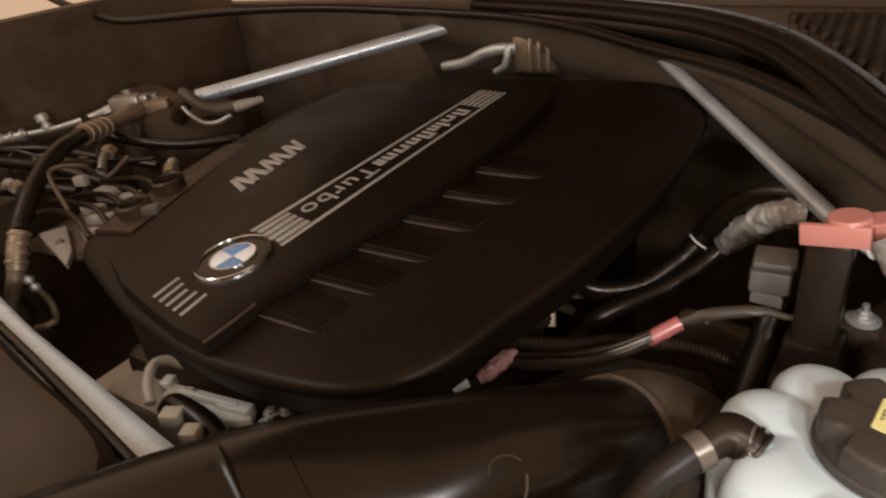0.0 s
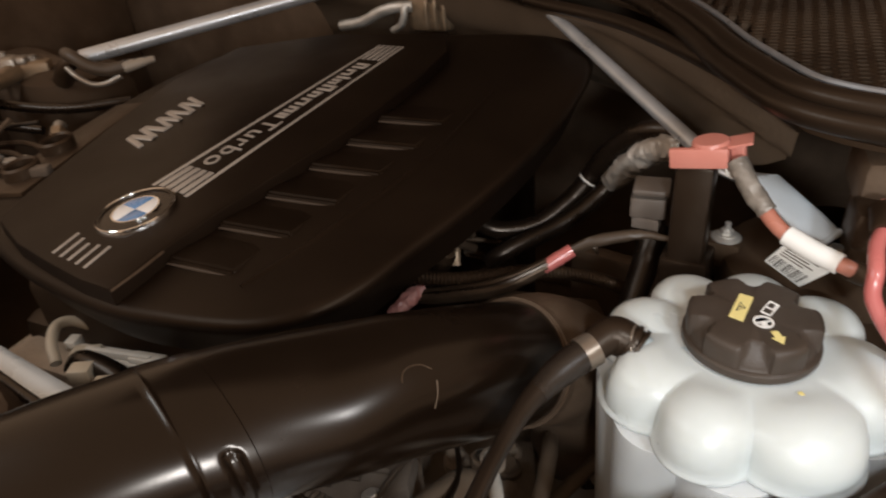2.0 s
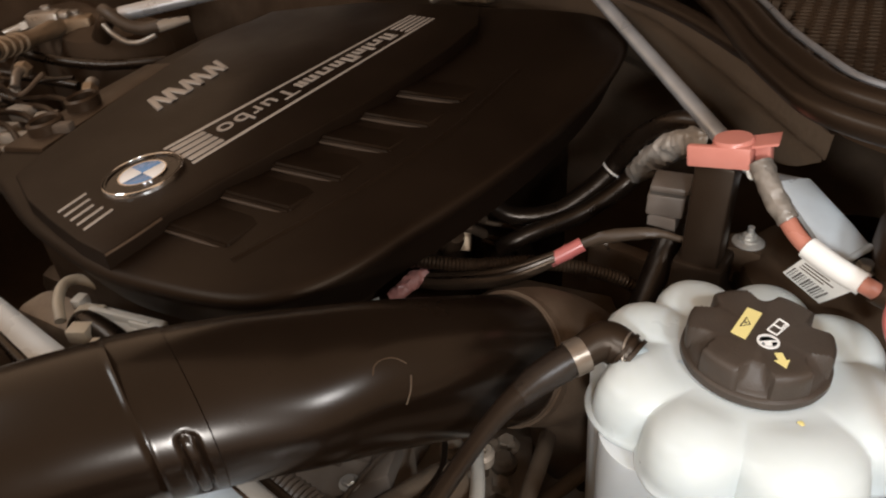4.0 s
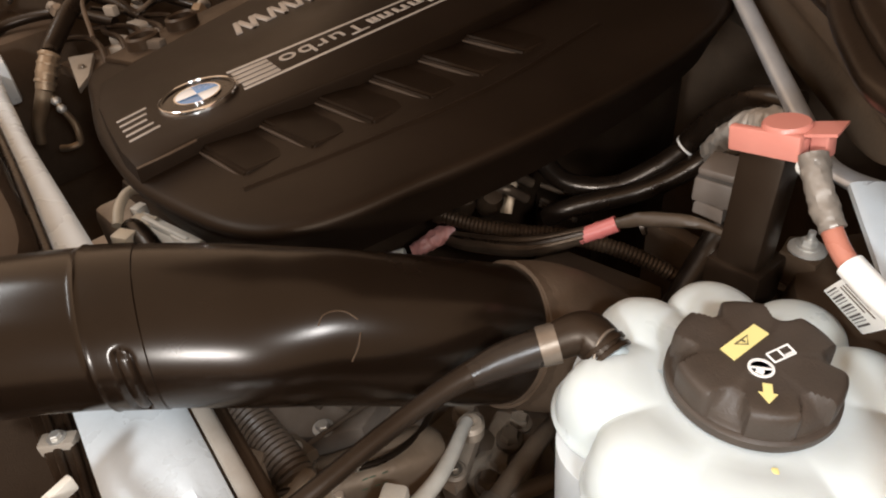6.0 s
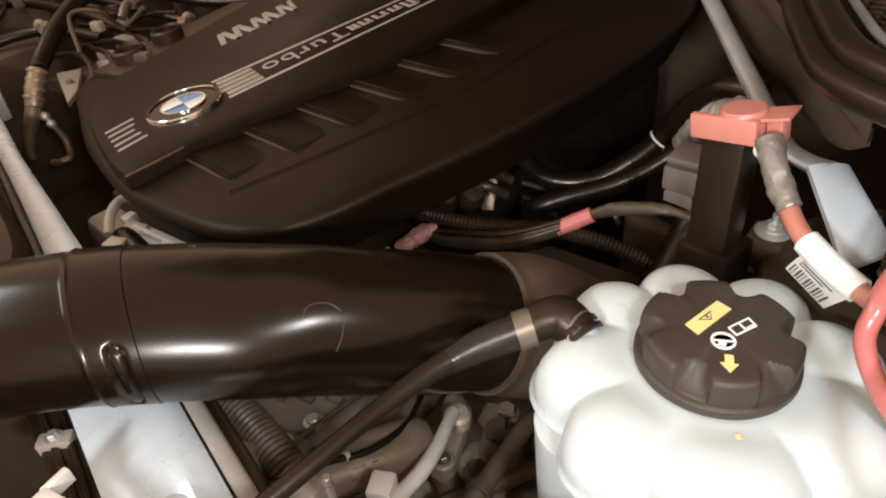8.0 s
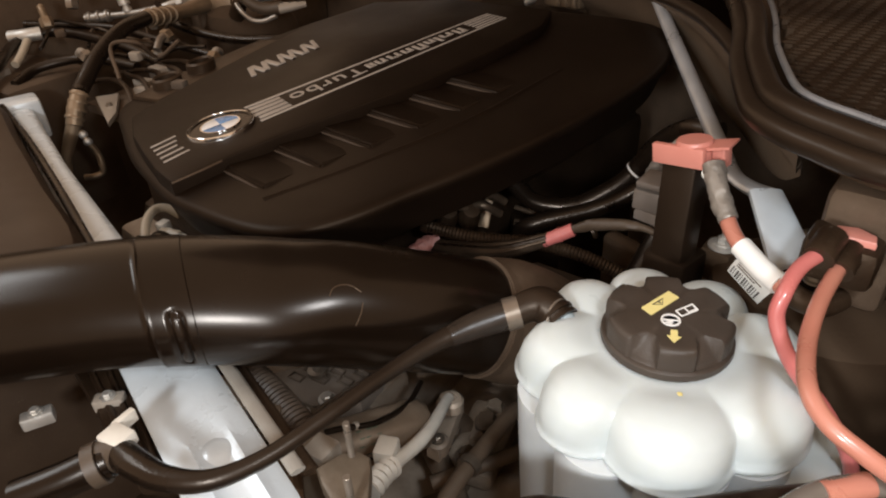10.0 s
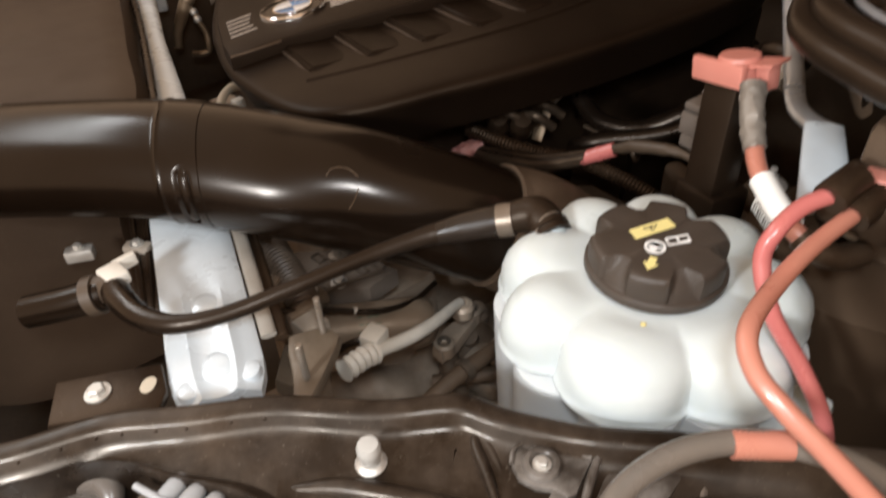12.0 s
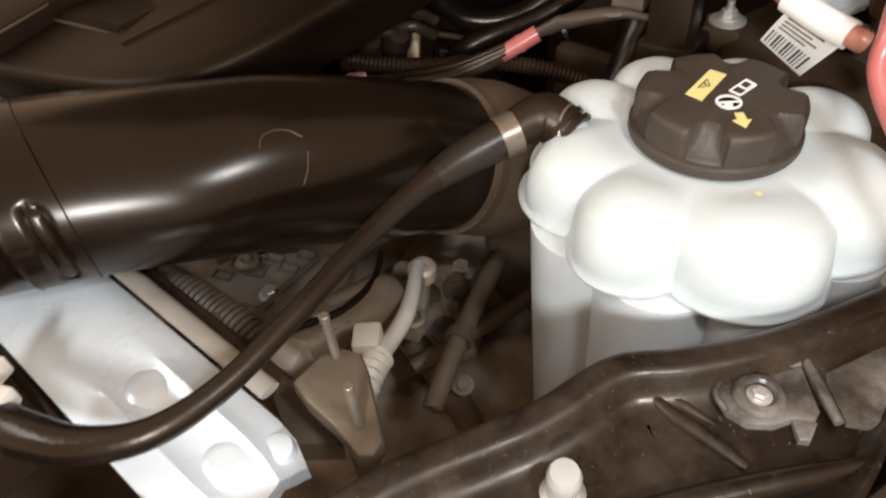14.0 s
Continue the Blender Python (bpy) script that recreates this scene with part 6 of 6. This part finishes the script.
for x, y, z in ((0.232, 0.118, 0.833), (0.25, 0.135, 0.833), (0.24, 0.155, 0.836)):
    part("plug", lathe((x, y, z - 0.02), [(0.012, 0), (0.012, 0.016), (0.009, 0.02), (0.009, 0.026), (0, 0.027)], 18, (0.5, -0.3, 0.8)), PLASTIC, inj)
    part("lead", tube([(x, y, z), (x + 0.02, y + 0.004, z + 0.004), (x + 0.03, y + 0.02, z - 0.01)], 0.005, 10, 6), TAPE, inj)
thin = thing("breather_hose", (0.42, 0.2, 0.80), "dull black hose dropping behind the terminal", "hose")
part("hose", tube([(0.285, 0.18, 0.79), (0.3056, 0.1902, 0.805), (0.346, 0.235, 0.815), (0.372, 0.262, 0.831), (0.393, 0.279, 0.853), (0.410, 0.269, 0.877), (0.427, 0.260, 0.897), (0.446, 0.251, 0.9115), (0.466, 0.245, 0.915)], 0.0098, 12, 8), RUBBER, thin)
part("foil_cuff", tube([(0.393, 0.279, 0.853), (0.410, 0.269, 0.877), (0.427, 0.260, 0.897), (0.446, 0.251, 0.9115), (0.466, 0.245, 0.915)], [0.0115, 0.0135, 0.0138, 0.0125, 0.0115], 24, 16, wobble=0.32), FOILP, thin, "crinkled pale foil cuff")
drop = thing("drain_hose", (0.44, 0.16, 0.70), "wide brown-black hose running down beside the tank", "hose")
part("hose", tube([(0.455, 0.19, 0.86), (0.45, 0.16, 0.82), (0.44, 0.12, 0.76), (0.43, 0.09, 0.70), (0.43, 0.07, 0.62)], 0.014, 14, 8), RUBBER, drop)
apron = thing("tower_apron", (0.45, 0.22, 0.60), "dusty brown inner wing panel behind the tank", "panel")
part("face", box(0.36, 0.56, 0.215, 0.235, 0.55, 0.79, 0.006, -12), GREYD, apron)
part("stiffener", box(0.44, 0.50, 0.205, 0.222, 0.62, 0.76, 0.006, -12), GREYD, apron)

# ---- more parts low in the bay ----
low1 = thing("alloy_fittings", (0.34, 0.02, 0.62), "stack of dirty alloy fittings and bolts on the block", "fitting")
for k in range(4):
    x, y, z = 0.345 + 0.008 * k, 0.065 - 0.024 * k, 0.632 + 0.006 * (k % 2)
    part("fitting", join(lathe((x, y, z), [(0.013, 0), (0.013, 0.006), (0.011, 0.007)], 20), lathe((x, y, z), [(0.0095, 0.006), (0.0095, 0.013), (0.008, 0.015), (0, 0.015)], 6)), (GRIME, GRIMED)[k % 2], low1)
part("plate", box(0.33, 0.385, -0.02, 0.08, 0.61, 0.635, 0.006, 20), GRIME, low1)
white1 = thing("sensor_plug", (0.345, -0.11, 0.68), "pale plastic sensor plug on a bright pipe", "plug")
part("body", box(0.380, 0.398, -0.131, -0.111, 0.757, 0.777, 0.003, 30), PALE, white1)
part("latch", box(0.383, 0.391, -0.117, -0.108, 0.762, 0.772, 0.002, 30), PALE, white1)
part("lead", tube([(0.383, -0.125, 0.765), (0.372, -0.142, 0.757), (0.365, -0.17, 0.735)], 0.003, 8, 6), RUBBER, white1)
rails = thing("brace_rail", (0.23, -0.26, 0.78), "black slotted rail below the aluminium brace", "rail")
part("rail", prism([(0.133, -0.258), (0.172, -0.222), (0.315, -0.261), (0.299, -0.275)][::-1], 0.79, 0.812, 0.003), PLASTIC, rails)
for a in (0.3, 0.62, 0.9):
    A0, B0 = Vector((0.133, -0.258, 0.812)).lerp(Vector((0.172, -0.222, 0.812)), a), Vector((0.299, -0.275, 0.812)).lerp(Vector((0.315, -0.261, 0.812)), a)
    part("ridge", tube([A0, B0], 0.0028, 10, straight=True), PLASTIC, rails)
piece = thing("lock_bracket", (0.0, -0.08, 0.77), "bright pale bracket in front of the engine", "bracket")
part("plate", prism([(-0.057, -0.076), (-0.022, -0.070), (0.05, -0.060), (0.064, -0.078), (0.035, -0.092), (-0.008, -0.10), (-0.04, -0.098)][::-1], 0.782, 0.791, 0.002), PALE, piece)
part("rib", box(-0.03, 0.045, -0.082, -0.076, 0.79, 0.799, 0.002, 8), PALE, piece)
part("pad", box(0.02, 0.058, -0.08, -0.066, 0.788, 0.797, 0.003, 8), PALE, piece, "bright pad")
for q in ((0.074, -0.062, 0.79), (0.08, -0.076, 0.79), (0.086, -0.054, 0.79)):
    bolt(piece, q, 0.005)
cyl = thing("small_hose", (0.015, -0.102, 0.79), "short fat black hose in front of the pale bracket", "hose")
part("hose", tube([(-0.03, -0.10, 0.785), (-0.012, -0.102, 0.80), (0.015, -0.104, 0.803), (0.045, -0.106, 0.797), (0.06, -0.108, 0.78)], 0.011, 14, 6), RUBBER, cyl)
part("fold", box(-0.062, -0.05, -0.085, -0.07, 0.785, 0.797, 0.002, 15), PALE, piece)

# ---- small far fittings, clips and leads ----
rng = random.Random(11)
for k, (x, y, z) in enumerate(((-0.66, 0.10, 0.945), (-0.70, 0.06, 0.915), (-0.52, 0.05, 0.885), (-0.47, 0.17, 0.90), (-0.60, 0.21, 0.895), (-0.36, 0.19, 0.875))):
    fc = thing("pipe_fitting", (x, y, z), "worn pale metal fitting on a line in the far corner", "fitting", "far fittings")
    ax = Vector((rng.uniform(-1, 1), rng.uniform(-1, 1), rng.uniform(-0.2, 0.4))).normalized()
    part("nut", lathe((x, y, z), [(0.0, -0.009), (0.010, -0.009), (0.0115, -0.006), (0.0115, 0.006), (0.010, 0.009), (0, 0.009)], 6, tuple(ax)), (CLAMPM, BRASS)[k % 2], fc)
    part("stub", tube([Vector((x, y, z)), Vector((x, y, z)) + ax * 0.022, Vector((x, y, z)) + ax * 0.04 - Vector((0, 0, 0.012))], 0.0065, 12, 4), (CLAMPM, BRASS, PLUGM)[k % 3], fc)
for k in range(5):
    x, y = rng.uniform(-0.72, -0.36), rng.uniform(-0.02, 0.26)
    z = 0.865 + 0.03 * rng.random()
    tl = thing("thin_lead", (x, y, z), "thin dusty lead among the far hoses", "lead", "far leads")
    part("wire", tube([(x + rng.uniform(-0.06, 0.06), y + 0.03 * j - 0.05, z + rng.uniform(-0.015, 0.02)) for j in range(5)], 0.0032, 8, 6), (RUBBER, TAPE, GREYD)[k % 3], tl)
    part("clip", box(x - 0.009, x + 0.009, y - 0.006, y + 0.006, z - 0.006, z + 0.008, 0.002, rng.uniform(0, 90)), (PLUGM, GREYD)[k % 2], tl)
for k, (x, y, z, m) in enumerate(((0.255, -0.205, 0.80, PLUGM), (0.215, -0.255, 0.806, PLUGM), (0.18, -0.30, 0.80, STEEL))):
    rc = thing("rail_clip", (x, y, z), "small pale clip on the slotted rail", "clip", "rail clips")
    part("clip", box(x - 0.012, x + 0.012, y - 0.006, y + 0.006, z, z + 0.012, 0.002, 30 + 20 * k), m, rc)
    bolt(rc, (x, y, z + 0.012), 0.004)

# ---- finer fittings ----
part("post_foot", prism([(0.462, 0.108), (0.515, 0.105), (0.518, 0.16), (0.464, 0.162)], 0.80, 0.835, 0.004), PLASTIC, term, "moulded black foot")
part("clip_wire", tube([(0.4705, -0.0262, 0.8785), (0.4685, -0.019, 0.8905), (0.469, -0.008, 0.8925), (0.4705, 0.0005, 0.885)], 0.0009, 6, 6), CLAMPM, hose, "thin spring clip")
tie = thing("cable_tie", (0.41, 0.138, 0.86), "narrow black cable tie round the taped lead", "cable tie")
part("band", lathe((0.408, 0.136, 0.859), [(0.0066, -0.0015), (0.0076, -0.0015), (0.0076, 0.0015), (0.0066, 0.0015), (0.0066, -0.0015)], 18, (0.8, 0.5, 0.4)), SEALM, tie)
part("head", box(0.405, 0.410, 0.129, 0.133, 0.863, 0.868, 0.001, 20), SEALM, tie)
web = thing("corner_plate", (-0.33, 0.0, 0.84), "grey-brown pressed plate beside the ringed ferrule", "plate")
part("plate", prism([(-0.422, 0.011), (-0.406, 0.042), (-0.324, 0.001), (-0.29, -0.026)], 0.843, 0.85, 0.002), PLUGM, web)
bolt(web, (-0.3605, 0.007, 0.85), 0.004, material=CLAMPM)
mount2 = thing("engine_mount", (0.34, 0.14, 0.60), "dusty cast engine mount below the harness", "engine mount")
part("arm", prism([(0.25, 0.12), (0.30, 0.09), (0.38, 0.10), (0.43, 0.16), (0.40, 0.21), (0.30, 0.20)], 0.70, 0.748, 0.008), GREYD, mount2)
part("web", tube([(0.29, 0.13, 0.748), (0.34, 0.15, 0.756), (0.40, 0.17, 0.752)], 0.009, 12, 6), GREYD, mount2, "cast web")
for q in ((0.31, 0.115, 0.748), (0.385, 0.135, 0.748)):
    bolt(mount2, q, 0.007, material=CLAMPM)
